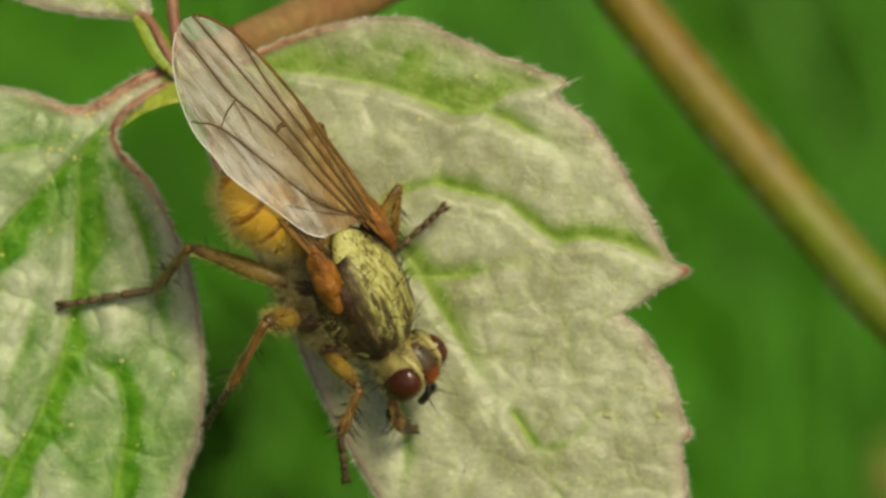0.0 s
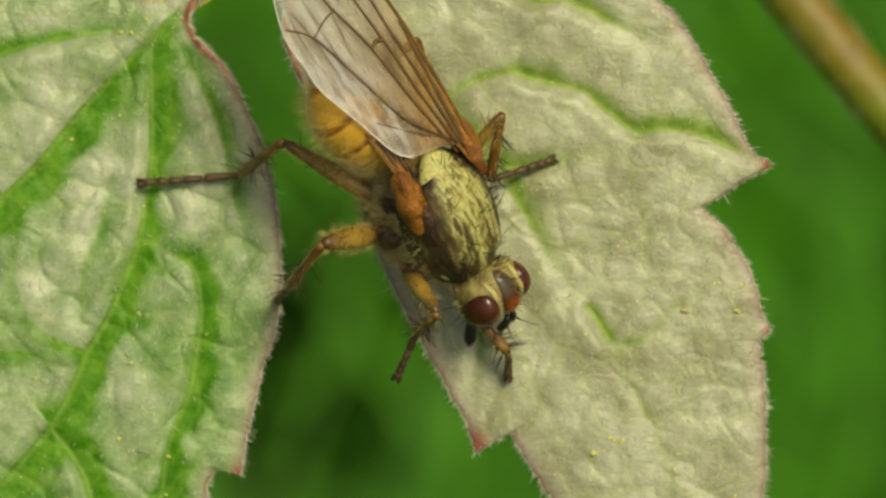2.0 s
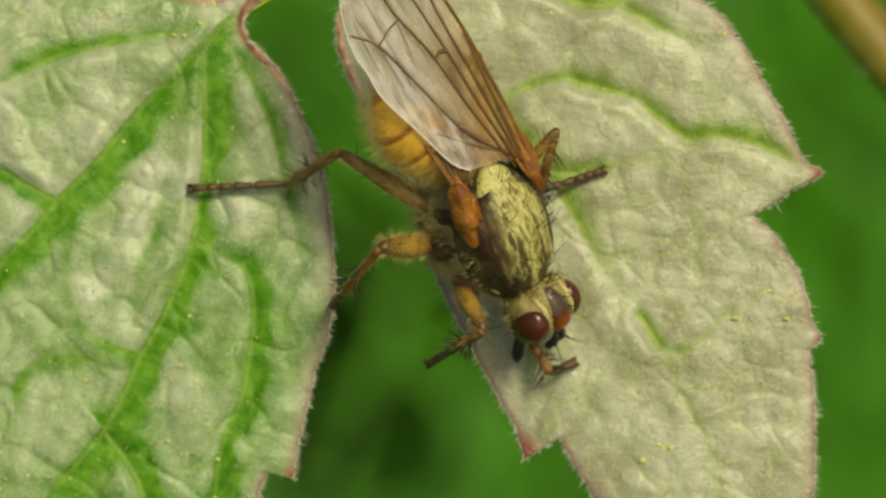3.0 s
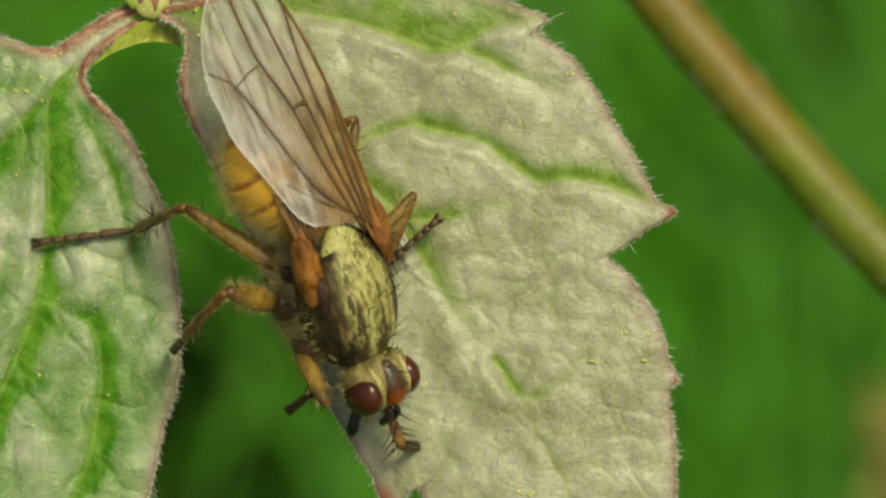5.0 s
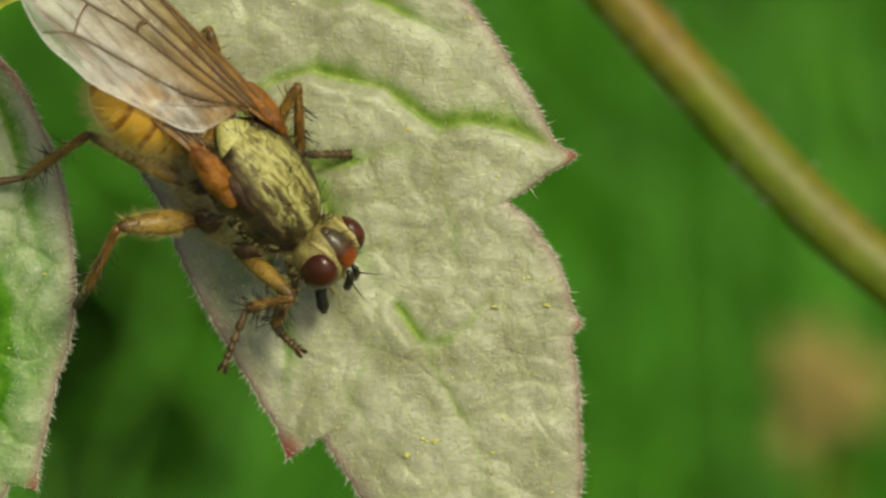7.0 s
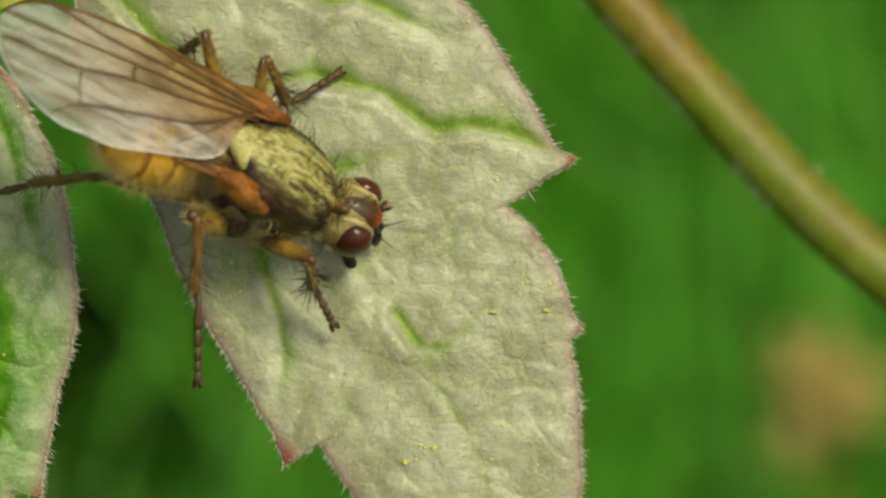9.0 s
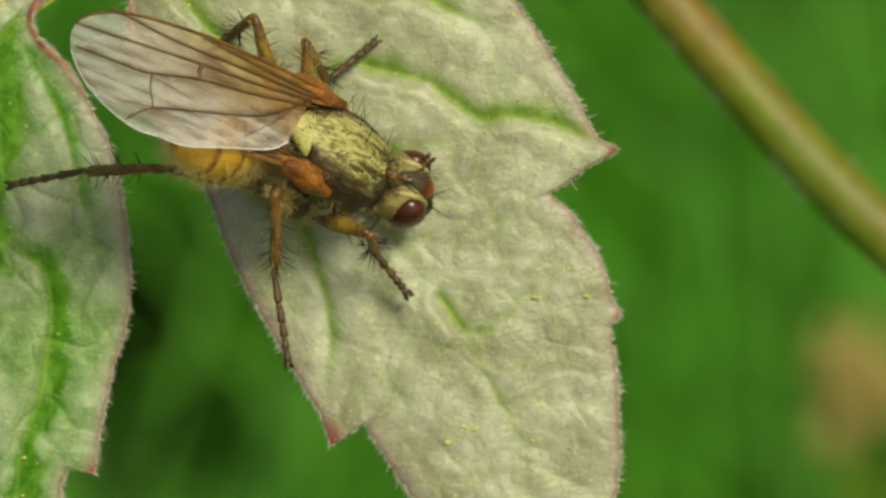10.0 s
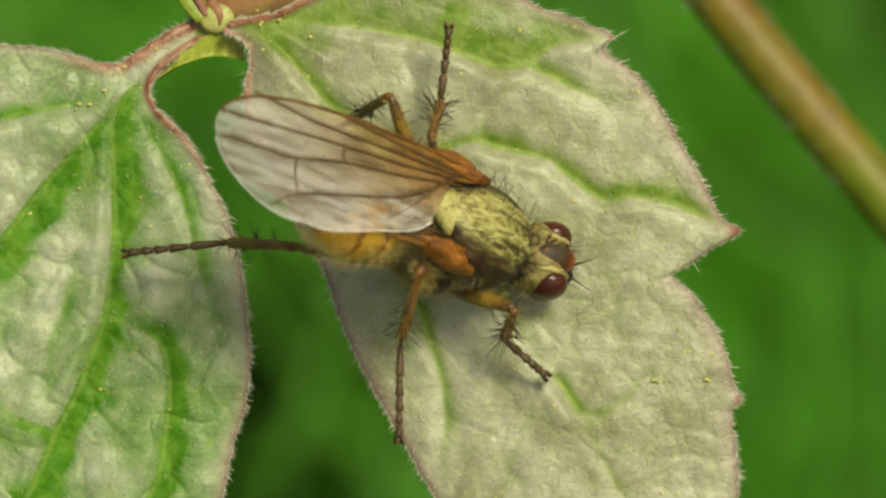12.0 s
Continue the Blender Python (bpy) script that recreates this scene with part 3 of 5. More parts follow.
    swaying = leaf_blade(
        "leaf_blade",
        [(0, 316, 120), (0.035, 252, 153), (0.065, 208, 182), (0.105, 176, 220), (0.15, 150, 265), (0.2, 137, 310), (0.28, 135, 400), (0.36, 132, 495), (0.42, 124, 560), (0.5, 100, 660), (0.57, 68, 735), (0.64, 23, 816), (0.73, -25, 915), (0.82, -85, 1000), (0.9, -140, 1100), (1.0, -200, 1300)],
        [[(0, 326, 134), (0.03, 276, 164), (0.06, 232, 194), (0.085, 208, 220), (0.105, 203, 234), (0.13, 204, 248), (0.172, 222, 278), (0.2, 252, 306), (0.24, 281, 350), (0.28, 303, 400), (0.32, 324, 446), (0.37, 342, 510), (0.42, 352, 570), (0.46, 357, 640), (0.51, 359, 704), (0.57, 348, 782),
          (0.62, 327, 841), (0.69, 304, 939), (0.745, 290, 1005), (0.765, 287, 1034, 1), (0.79, 252, 1002, 1), (0.82, 230, 1046), (0.87, 208, 1110), (1.0, -200, 1300)],
         [(0, 302, 106), (0.03, 262, 120), (0.06, 225, 140), (0.085, 188, 163), (0.11, 152, 184), (0.14, 112, 183), (0.18, 60, 165), (0.235, 0, 152), (0.325, -150, 150), (0.442, -300, 230), (0.55, -400, 420), (0.685, -430, 680), (0.82, -380, 950), (1.0, -200, 1300)]],
        [(46, [(170, 232, 0.7), (148, 262, 1.2), (136, 300, 1.6), (137, 375, 1.6), (135, 474, 1.4), (126, 542, 1.1), (113, 621, 1.3), (84, 699, 1.3), (53, 767, 1.3), (23, 816, 1.4), (-8, 884, 1.4), (-43, 948, 1.3), (-79, 991, 1.0), (-129, 1049, 0.6)]),
         (58, [(150, 255, 0.3), (105, 300, 0.9), (61, 345, 1.3), (0, 412, 1.5), (-60, 485, 1.5), (-120, 543, 1.4), (-170, 601, 1.3), (-230, 659, 0.9), (-290, 712, 0.6)]),
         (34, [(-264, 354, 0.8), (-205, 330, 0.9), (-135, 300, 0.9), (-66, 278, 0.9), (33, 262, 1.1), (100, 250, 0.8), (150, 232, 0.3)]),
         (26, [(-130, 543, 1.3), (-178, 517, 1.4), (-217, 492, 1.2), (-246, 472, 0.6), (-300, 450, 0.3)]),
         (34, [(120, 621, 0.5), (173, 646, 0.6), (207, 672, 0.8), (221, 741, 1.0), (212, 819, 1.0), (196, 898, 0.9), (163, 976, 0.8), (146, 1095, 0.8)]),
         (26, [(13, 816, 0.6), (-46, 790, 0.5), (-84, 755, 0.25), (-108, 686, 0.3), (-101, 617, 0.6), (-112, 580, 0.7)]), (40, [(-43, 948, 1.1), (9, 1022, 1.3), (30, 1093, 1.2), (40, 1160, 0.8)]),
         (26, [(-7, 815, 0.4), (-80, 818, 0.3), (-154, 823, 0.5), (-194, 861, 0.6), (-200, 901, 0.4)]), (30, [(172, 268, 0.4), (210, 330, 0.7), (245, 400, 0.8), (262, 460, 0.7), (280, 540, 0.5), (300, 640, 0.3)]),
         (22, [(126, 542, 0.4), (165, 520, 0.5), (215, 500, 0.4), (250, 520, 0.3)]), (26, [(61, 520, 0.4), (45, 600, 0.6), (20, 660, 0.5), (10, 720, 0.3)]), (26, [(-60, 485, 0.3), (-20, 560, 0.4), (30, 560, 0.3)])],
        [(287, 1032, 22)], relief_left, 9, plant, m, "glossy green leaflet with pale downy patches between the veins", nq=420, nr=120, seed=2, skin=LEAF_GREEN, quilt=2.2, pale_rib=0.6,
        ridges=[(14, [(306, 114, 1.1), (262, 128, 1.1), (222, 149, 1.1), (186, 173, 1.0), (150, 190, 0.8), (108, 190, 0.5), (60, 176, 0.3)]), (9, [(322, 136, 1.2), (276, 161, 1.2), (236, 187, 1.2), (211, 211, 1.2), (203, 236, 1.2), (208, 258, 1.1), (228, 286, 0.9), (256, 316, 0.6), (290, 370, 0.35)])],
        wash=lambda x, y: 0.28 * np.clip((y - 480) / 250, 0, 1) + 0.18 * np.clip((y - 520) / 200, 0, 1) * np.clip((x - 100) / 120, 0, 1) + 0.2 * np.clip((y - 880) / 150, 0, 1) + 0.3 * np.exp(-((x - 175) / 60) ** 2 - ((y - 250) / 50) ** 2) - 0.35 * np.exp(-((x - 90) / 90) ** 2 - ((y - 200) / 50) ** 2))
    leaf_blade(
        "leaf_blade",
        [(0, 262, 40), (0.15, 215, 0), (0.4, 110, -90), (0.7, 0, -260), (1, -80, -480)],
        [[(0, 268, 30), (0.15, 255, -60), (0.4, 260, -200), (0.7, 160, -380), (1, -80, -480)],
         [(0, 250, 32), (0.12, 200, 28), (0.25, 110, 18), (0.4, 30, -4), (0.55, -90, -60), (0.75, -190, -220), (1, -80, -480)]],
        [(26, [(262, 40, 0.6), (215, 0, 0.9), (110, -90, 0.9), (0, -260, 0.5)]), (22, [(215, 0, 0.6), (140, -10, 0.6), (40, -60, 0.4)])],
        [], lambda x, y: -50 - 0.08 * (40 - y) + 0 * x, 9, plant, m, "pale downy leaflet beyond the node", nq=140, nr=50, seed=3)
    def strand(name, points, radii, material, label, squash=1.0, n=26, base=None):
        path = spline([plan(*p) for p in points], n)
        part(name, tube(path, [float(np.interp(i / (n - 1), np.linspace(0, 1, len(radii)), radii)) * U for i in range(n)], 12, squash), material, base or plant, label, None if base else m)
    strand("petiole", [(322, 124, -62), (262, 158, -72), (212, 192, -80), (176, 222, -100)], [32, 28, 26, 14], PETIOLE, "yellow-green channelled petiole", 0.3, base=swaying)
    inner = spline([plan(*p, -47) for p in ((206, 214), (240, 186), (276, 163), (312, 142), (342, 144), (368, 158))], 30)
    outer = spline([plan(*p, -52) for p in ((211, 228), (242, 205), (274, 191), (305, 182), (336, 181), (370, 188))], 30)
    web = [a.lerp(b, w / 5) + Vector((0, 0, U * (3 * math.sin(k * 0.9) - lift))) for lift in (0, 5) for k, (a, b) in enumerate(zip(inner, outer)) for w in range(6)]
    skin = [(o + k * 6 + w, o + k * 6 + w + 1, o + k * 6 + w + 7, o + k * 6 + w + 6) for o in (0, 180) for k in range(29) for w in range(5)]
    rim = [(k * 6 + 5, k * 6 + 11, k * 6 + 191, k * 6 + 185) for k in range(29)]
    part("petiole_web", (web, skin + rim), WEB, plant, "thin yellow-green web between the petioles", m)
    strand("petiole", [(306, 112, -38), (285, 76, -36), (262, 34, -50), (225, 10, -64)], [8, 8, 8, 4], RIDGE_DARK, "reddish petiole", 0.8)
    strand("petiole_flange", [(304, 112, -42), (277, 80, -44), (254, 40, -55), (224, 14, -67)], [22, 23, 20, 6], PETIOLE, "thin yellow-green wing of the petiole", 0.3)
    strand("petiole", [(318, 112, -44), (310, 60, -42), (302, -10, -60), (290, -200, -120)], [9, 11, 11, 11], RIDGE_DARK, "thin reddish petiole", 0.8)
    part("node", egg_at(plan(322, 116, -40), (30 * U, 26 * U, 10 * U)), RIB, plant, "swollen yellow-green leaf node", m)
    down = PLAN.inverted() @ Vector((foot.x, foot.y, -0.005))
    bend = plan(780, -140, -900)
    near_end = spline([plan(308, 114, -40), plan(420, 72, -200), plan(590, -10, -500), bend], 24)
    way = (near_end[-1] - near_end[-2]).normalized() * (down - bend).length * 0.45
    far_end = []
    for i in range(1, 40):
        u = i / 39
        far_end.append(bend * (1 - u) ** 2 + (bend + way) * 2 * u * (1 - u) + down * u * u)
    part("stem", tube(near_end + far_end, [(26 + 60 * min(i / 40, 1)) * U for i in range(63)], 12), STEM_RED, plant, "reddish stem running down to the ground", m)
    return plant, swaying


def build_pollen():
    """Yellow grains scattered over the leaves."""
    rnd = random.Random(12)
    verts, faces = [], []
    spots = list(GRAINS)
    for x, y, many, wide in ((920, 985, 5, 4), (958, 960, 6, 8), (1075, 735, 5, 8), (1165, 735, 3, 6), (440, 116, 5, 50)):
        for _ in range(many):
            px, py = x + rnd.gauss(0, wide), y + rnd.gauss(0, wide * 0.4)
            spots.append(plan(px, py, float(relief_right(np.float64(px), np.float64(py))) + 3))
    for p in spots:
        r = rnd.uniform(1.2, 3.0)
        verts, faces = join((verts, faces), egg_at(p, (r * U * rnd.uniform(1, 1.8), r * U, r * U), 6))
    pollen = part("pollen", (verts, faces), POLLEN, None, "", PLAN)
    tagged(pollen, "yellow pollen grains scattered over the leaves", "pollen", kind="stuff")


def build_seed_head():
    """A dry brown flower head low in the grass."""
    base = Vector((0.0424, 0.2452, 0))
    head = tagged(new("dry_flower_head"), "dry brown flower head standing in the grass", "flower")
    head.matrix_world = Matrix.Translation(base)
    rnd = random.Random(3)
    v, f = [], []
    part("stem", tube([(0, 0, -0.01), (0.002, 0, 0.06), (0, 0.002, 0.12)], 0.0012, 8), STALK, head)
    for i in range(15):
        a, e = rnd.uniform(0, 2 * math.pi), rnd.uniform(-0.2, 1.2)
        d = Vector((math.cos(a) * math.cos(e), math.sin(a) * math.cos(e), math.sin(e)))
        p = tube([Vector((0, 0.002, 0.12)), Vector((0, 0.002, 0.12)) + d * 0.004, Vector((0, 0.002, 0.12)) + d * 0.007], [0.0008, 0.0017, 0.0005], 6)
        v, f = join((v, f), p)
    part("seed_ball", (v, f), DRY, head)


# ---- the fly ----
MM = 0.001


def eye_material():
    m, tree, bsdf = shader("compound_eye")
    n = noise_node(tree, 900, 3)
    c = ramp_node(tree, n.outputs[0], [(0.3, (0.034, 0.008, 0.005)), (0.7, (0.095, 0.024, 0.011))])
    tree.links.new(c.outputs[0], bsdf.inputs["Base Color"])
    place = tree.nodes.new("ShaderNodeTexCoord")
    facets = tree.nodes.new("ShaderNodeTexVoronoi")
    facets.inputs["Scale"].default_value = 26000
    tree.links.new(place.outputs["Object"], facets.inputs["Vector"])
    bump_node(tree, bsdf, facets.outputs[0], 4e-6, 0.5)
    bsdf.inputs["Roughness"].default_value = 0.27
    return m


def thorax_material():
    """Olive-yellow back with dark broken stripes and bristle spots, brown dusted flanks deepened to hold the
    underside's shade.
    """
    m, tree, bsdf = shader("thorax_dust")
    place = tree.nodes.new("ShaderNodeTexCoord")
    sep = tree.nodes.new("ShaderNodeSeparateXYZ")
    tree.links.new(place.outputs["Object"], sep.inputs[0])
    fine = noise_node(tree, 6000, 3)
    long = tree.nodes.new("ShaderNodeMapping")
    long.inputs["Scale"].default_value = (0.24, 0.85, 0.75)
    tree.links.new(place.outputs["Object"], long.inputs[0])
    mid = tree.nodes.new("ShaderNodeTexNoise")
    mid.inputs["Scale"].default_value, mid.inputs["Detail"].default_value, mid.inputs["Roughness"].default_value = 4200, 5, 0.6
    tree.links.new(long.outputs[0], mid.inputs["Vector"])
    swing_ = math_node(tree, "MULTIPLY", math_node(tree, "SUBTRACT", mid.outputs[0], 0.5), 3.5)
    wave = math_node(tree, "SINE", math_node(tree, "ADD", math_node(tree, "MULTIPLY", sep.outputs[1], 9000), swing_))
    wave = math_node(tree, "ADD", math_node(tree, "MULTIPLY", wave, 0.62), math_node(tree, "MULTIPLY", math_node(tree, "SUBTRACT", mid.outputs[0], 0.5), 4.6))
    front = math_node(tree, "MULTIPLY", math_node(tree, "ADD", sep.outputs[0], 0.0003), 480)
    stripes = ramp_node(tree, math_node(tree, "ADD", wave, front), [(0.35, (0, 0, 0)), (0.85, (1, 1, 1))]).outputs[0]
    thin = tree.nodes.new("ShaderNodeTexNoise")
    thin.inputs["Scale"].default_value, thin.inputs["Detail"].default_value = 10000, 4
    tree.links.new(long.outputs[0], thin.inputs["Vector"])
    gold = ramp_node(tree, thin.outputs[0], [(0.36, (0.20, 0.165, 0.042)), (0.5, (0.38, 0.34, 0.11)), (0.64, (0.51, 0.48, 0.20))]).outputs[0]
    back = mix_node(tree, gold, (0.085, 0.062, 0.02), stripes)
    spots = ramp_node(tree, fine.outputs[0], [(0.28, (0.5,) * 3), (0.5, (1.05,) * 3)]).outputs[0]
    back = mix_node(tree, back, spots, 0.45, "MULTIPLY")
    # brown flank tones, made darker to take in the shade of the underside
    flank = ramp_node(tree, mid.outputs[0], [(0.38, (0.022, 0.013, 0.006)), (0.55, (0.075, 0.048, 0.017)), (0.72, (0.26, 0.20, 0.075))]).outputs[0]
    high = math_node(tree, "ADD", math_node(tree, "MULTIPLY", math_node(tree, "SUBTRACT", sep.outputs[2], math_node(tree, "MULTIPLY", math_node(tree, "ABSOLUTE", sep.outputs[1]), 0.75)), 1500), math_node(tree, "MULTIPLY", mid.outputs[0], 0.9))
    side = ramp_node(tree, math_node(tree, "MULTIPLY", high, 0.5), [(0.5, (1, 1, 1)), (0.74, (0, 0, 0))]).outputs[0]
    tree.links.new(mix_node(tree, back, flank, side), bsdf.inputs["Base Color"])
    bsdf.inputs["Roughness"].default_value = 0.55
    bump_node(tree, bsdf, math_node(tree, "ADD", mid.outputs[0], fine.outputs[0]), 5e-5, 0.7)
    return m


def abdomen_material():
    m, tree, bsdf = shader("abdomen_gold")
    n = noise_node(tree, 1800, 4)
    band = attr_node(tree, "band")
    c = ramp_node(tree, math_node(tree, "ADD", band, math_node(tree, "MULTIPLY", math_node(tree, "SUBTRACT", n.outputs[0], 0.5), 0.5)),
                  [(0.15, (0.62, 0.34, 0.04)), (0.45, (0.40, 0.165, 0.012)), (0.9, (0.15, 0.055, 0.007))])
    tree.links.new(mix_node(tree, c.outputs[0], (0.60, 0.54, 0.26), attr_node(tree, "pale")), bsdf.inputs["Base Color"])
    bsdf.inputs["Roughness"].default_value = 0.5
    bump_node(tree, bsdf, n.outputs[0], 3e-5)
    return m


def wing_material():
    """Clear, smoky membrane: browner towards the leading edge, pale towards the trailing one."""
    m, tree, bsdf = shader("wing_membrane")
    place = tree.nodes.new("ShaderNodeTexCoord")
    sep = tree.nodes.new("ShaderNodeSeparateXYZ")
    tree.links.new(place.outputs["Object"], sep.inputs[0])
    n = noise_node(tree, 900, 4)
    drawn = tree.nodes.new("ShaderNodeMapping")
    drawn.inputs["Scale"].default_value = (0.16, 1.0, 1.0)
    tree.links.new(place.outputs["Object"], drawn.inputs[0])
    streak = tree.nodes.new("ShaderNodeTexNoise")
    streak.inputs["Scale"].default_value, streak.inputs["Detail"].default_value = 4200, 4
    tree.links.new(drawn.outputs[0], streak.inputs["Vector"])
    across = math_node(tree, "ADD", math_node(tree, "MULTIPLY", sep.outputs[1], 330), math_node(tree, "MULTIPLY", math_node(tree, "SUBTRACT", n.outputs[0], 0.5), 0.6))
    c = ramp_node(tree, across, [(0.0, (0.48, 0.28, 0.08)), (0.35, (0.52, 0.40, 0.24)), (0.72, (0.80, 0.77, 0.76))]).outputs[0]
    tip = ramp_node(tree, math_node(tree, "MULTIPLY", sep.outputs[0], 118), [(0.42, (0, 0, 0)), (0.85, (1, 1, 1))]).outputs[0]
    c = mix_node(tree, c, (0.70, 0.70, 0.69), tip)
    near = ramp_node(tree, math_node(tree, "MULTIPLY", sep.outputs[0], 270), [(0.2, (1, 1, 1)), (0.9, (0, 0, 0))]).outputs[0]
    lead = ramp_node(tree, across, [(0.12, (1, 1, 1)), (0.5, (0, 0, 0))]).outputs[0]
    c = mix_node(tree, c, (0.58, 0.24, 0.03), math_node(tree, "MULTIPLY", near, lead))
    c = mix_node(tree, c, (0.10, 0.06, 0.02), math_node(tree, "MULTIPLY", attr_node(tree, "cloud"), 1.0))
    rear = ramp_node(tree, across, [(0.4, (0, 0, 0)), (0.55, (1, 1, 1))]).outputs[0]
    c = mix_node(tree, c, (0.82, 0.80, 0.80), math_node(tree, "MULTIPLY", near, rear))
    # brown-grey shading of the pleats, mixed into the membrane colour
    c = mix_node(tree, c, (0.36, 0.27, 0.20), math_node(tree, "MULTIPLY", attr_node(tree, "fold"), 0.8))
    v = ramp_node(tree, streak.outputs[0], [(0.34, (0.46, 0.37, 0.28)), (0.56, (1.06, 1.05, 1.04))]).outputs[0]
    c = mix_node(tree, c, v, 0.8, "MULTIPLY")
    tree.links.new(c, bsdf.inputs["Base Color"])
    bsdf.inputs["Roughness"].default_value = 0.34
    bsdf.inputs["Specular IOR Level"].default_value = 0.6
    bump_node(tree, bsdf, n.outputs[0], 1.2e-4, 0.8)
    clear = tree.nodes.new("ShaderNodeBsdfTransparent")
    clear.inputs[0].default_value = (0.985, 0.965, 0.925, 1)
    mixer = tree.nodes.new("ShaderNodeMixShader")
    body_ = math_node(tree, "ADD", math_node(tree, "SUBTRACT", 0.21, math_node(tree, "MULTIPLY", tip, 0.13)), math_node(tree, "MULTIPLY", streak.outputs[0], 0.26))
    body_ = math_node(tree, "ADD", body_, math_node(tree, "MULTIPLY", attr_node(tree, "cloud"), 0.45))
    tree.links.new(body_, mixer.inputs[0])
    tree.links.new(clear.outputs[0], mixer.inputs[1])
    tree.links.new(bsdf.outputs[0], mixer.inputs[2])
    tree.links.new(mixer.outputs[0], tree.nodes["Material Output"].inputs[0])
    return m


EYE, THORAX, ABDOMEN, WING = eye_material(), thorax_material(), abdomen_material(), wing_material()
HEAD = plain("head_dust", (0.15, 0.10, 0.028), (0.38, 0.32, 0.11), 2200, 0.55, 3e-5)
FRONS_TOP = plain("frons_dark", (0.06, 0.028, 0.012), (0.17, 0.08, 0.025), 1800, 0.5, 2e-5)


def frons_material():
    """The front of the head between the eyes: dusky behind, glossy orange-red before."""
    m, tree, bsdf = shader("frons_red")
    place = tree.nodes.new("ShaderNodeTexCoord")
    sep = tree.nodes.new("ShaderNodeSeparateXYZ")
    tree.links.new(place.outputs["Object"], sep.inputs[0])
    n = noise_node(tree, 2200, 3)
    along = math_node(tree, "ADD", math_node(tree, "MULTIPLY", sep.outputs[0], 1050), math_node(tree, "MULTIPLY", math_node(tree, "SUBTRACT", n.outputs[0], 0.5), 0.35))
    c = ramp_node(tree, along, [(0.05, (0.07, 0.05, 0.03)), (0.34, (0.09, 0.03, 0.01)), (0.55, (0.30, 0.06, 0.008)), (0.72, (0.45, 0.11, 0.01))])
    tree.links.new(c.outputs[0], bsdf.inputs["Base Color"])
    bsdf.inputs["Roughness"].default_value = 0.34
    bump_node(tree, bsdf, n.outputs[0], 2e-5)
    return m


FRONS = frons_material()
SCUTUM = plain("scutellum_dust", (0.46, 0.42, 0.12), (0.60, 0.56, 0.24), 1800, 0.55, 3e-5)
CREAM = plain("cream_dust", (0.40, 0.32, 0.11), (0.58, 0.50, 0.22), 2200, 0.6, 2e-5)
BREAST = plain("breast_dust", (0.12, 0.085, 0.032), (0.38, 0.31, 0.14), 1500, 0.6, 5e-5)
BLACK = plain("black_chitin", (0.012, 0.01, 0.008), (0.03, 0.025, 0.018), 2500, 0.35, 1e-5)
RUST = plain("rust_chitin", (0.13, 0.036, 0.008), (0.47, 0.175, 0.018), 1700, 0.42, 9e-5)
PLEURON = plain("pleuron_chitin", (0.028, 0.010, 0.005), (0.10, 0.042, 0.015), 1800, 0.45, 6e-5)
LEG = plain("leg_chitin", (0.105, 0.047, 0.01), (0.25, 0.118, 0.022), 1600, 0.38, 2e-5)


def femur_material():
    """Honey-yellow thigh, dark at its root and knee."""
    m, tree, bsdf = shader("femur_chitin")
    n, small = noise_node(tree, 1300, 4), noise_node(tree, 7000, 3)
    c = ramp_node(tree, n.outputs[0], [(0.32, (0.105, 0.056, 0.012)), (0.66, (0.34, 0.205, 0.038))]).outputs[0]
    dark = ramp_node(tree, math_node(tree, "ADD", attr_node(tree, "along"), math_node(tree, "MULTIPLY", math_node(tree, "SUBTRACT", n.outputs[0], 0.5), 0.25)),
                     [(0.08, (1, 1, 1)), (0.34, (0, 0, 0)), (0.78, (0, 0, 0)), (0.95, (1, 1, 1))]).outputs[0]
    c = mix_node(tree, c, (0.07, 0.03, 0.012), math_node(tree, "MULTIPLY", dark, 0.85))
    v = ramp_node(tree, small.outputs[0], [(0.3, (0.75,) * 3), (0.7, (1.12,) * 3)]).outputs[0]
    tree.links.new(mix_node(tree, c, v, 1.0, "MULTIPLY"), bsdf.inputs["Base Color"])
    bsdf.inputs["Roughness"].default_value = 0.42
    bump_node(tree, bsdf, small.outputs[0], 2e-5)
    return m


FEMUR = femur_material()
TARSUS = plain("tarsus_chitin", (0.06, 0.034, 0.014), (0.135, 0.08, 0.034), 2000, 0.5, 2e-5)
GOLD_HAIR = plain("golden_hair", (0.64, 0.48, 0.14), (0.74, 0.60, 0.27), 2500, 0.45)
PALE_HAIR = plain("pale_hair", (0.42, 0.32, 0.12), (0.58, 0.47, 0.22), 2500, 0.5)
BRISTLE = plain("black_bristle", (0.015, 0.012, 0.008), (0.03, 0.024, 0.016), 3000, 0.4)
VEIN = plain("wing_vein", (0.07, 0.038, 0.012), (0.15, 0.08, 0.025), 1500, 0.45)
COSTA = plain("costal_vein", (0.09, 0.04, 0.01), (0.22, 0.10, 0.02), 900, 0.4)
SQUAMA = plain("pale_squama", (0.55, 0.42, 0.22), (0.7, 0.58, 0.36), 1500, 0.5)


# pale tone standing in for the bright highlight on the wing's trailing edge
EDGE_GLINT = plain("edge_glint_pale", (0.66, 0.62, 0.60), (0.8, 0.77, 0.76), 1500, 0.4)


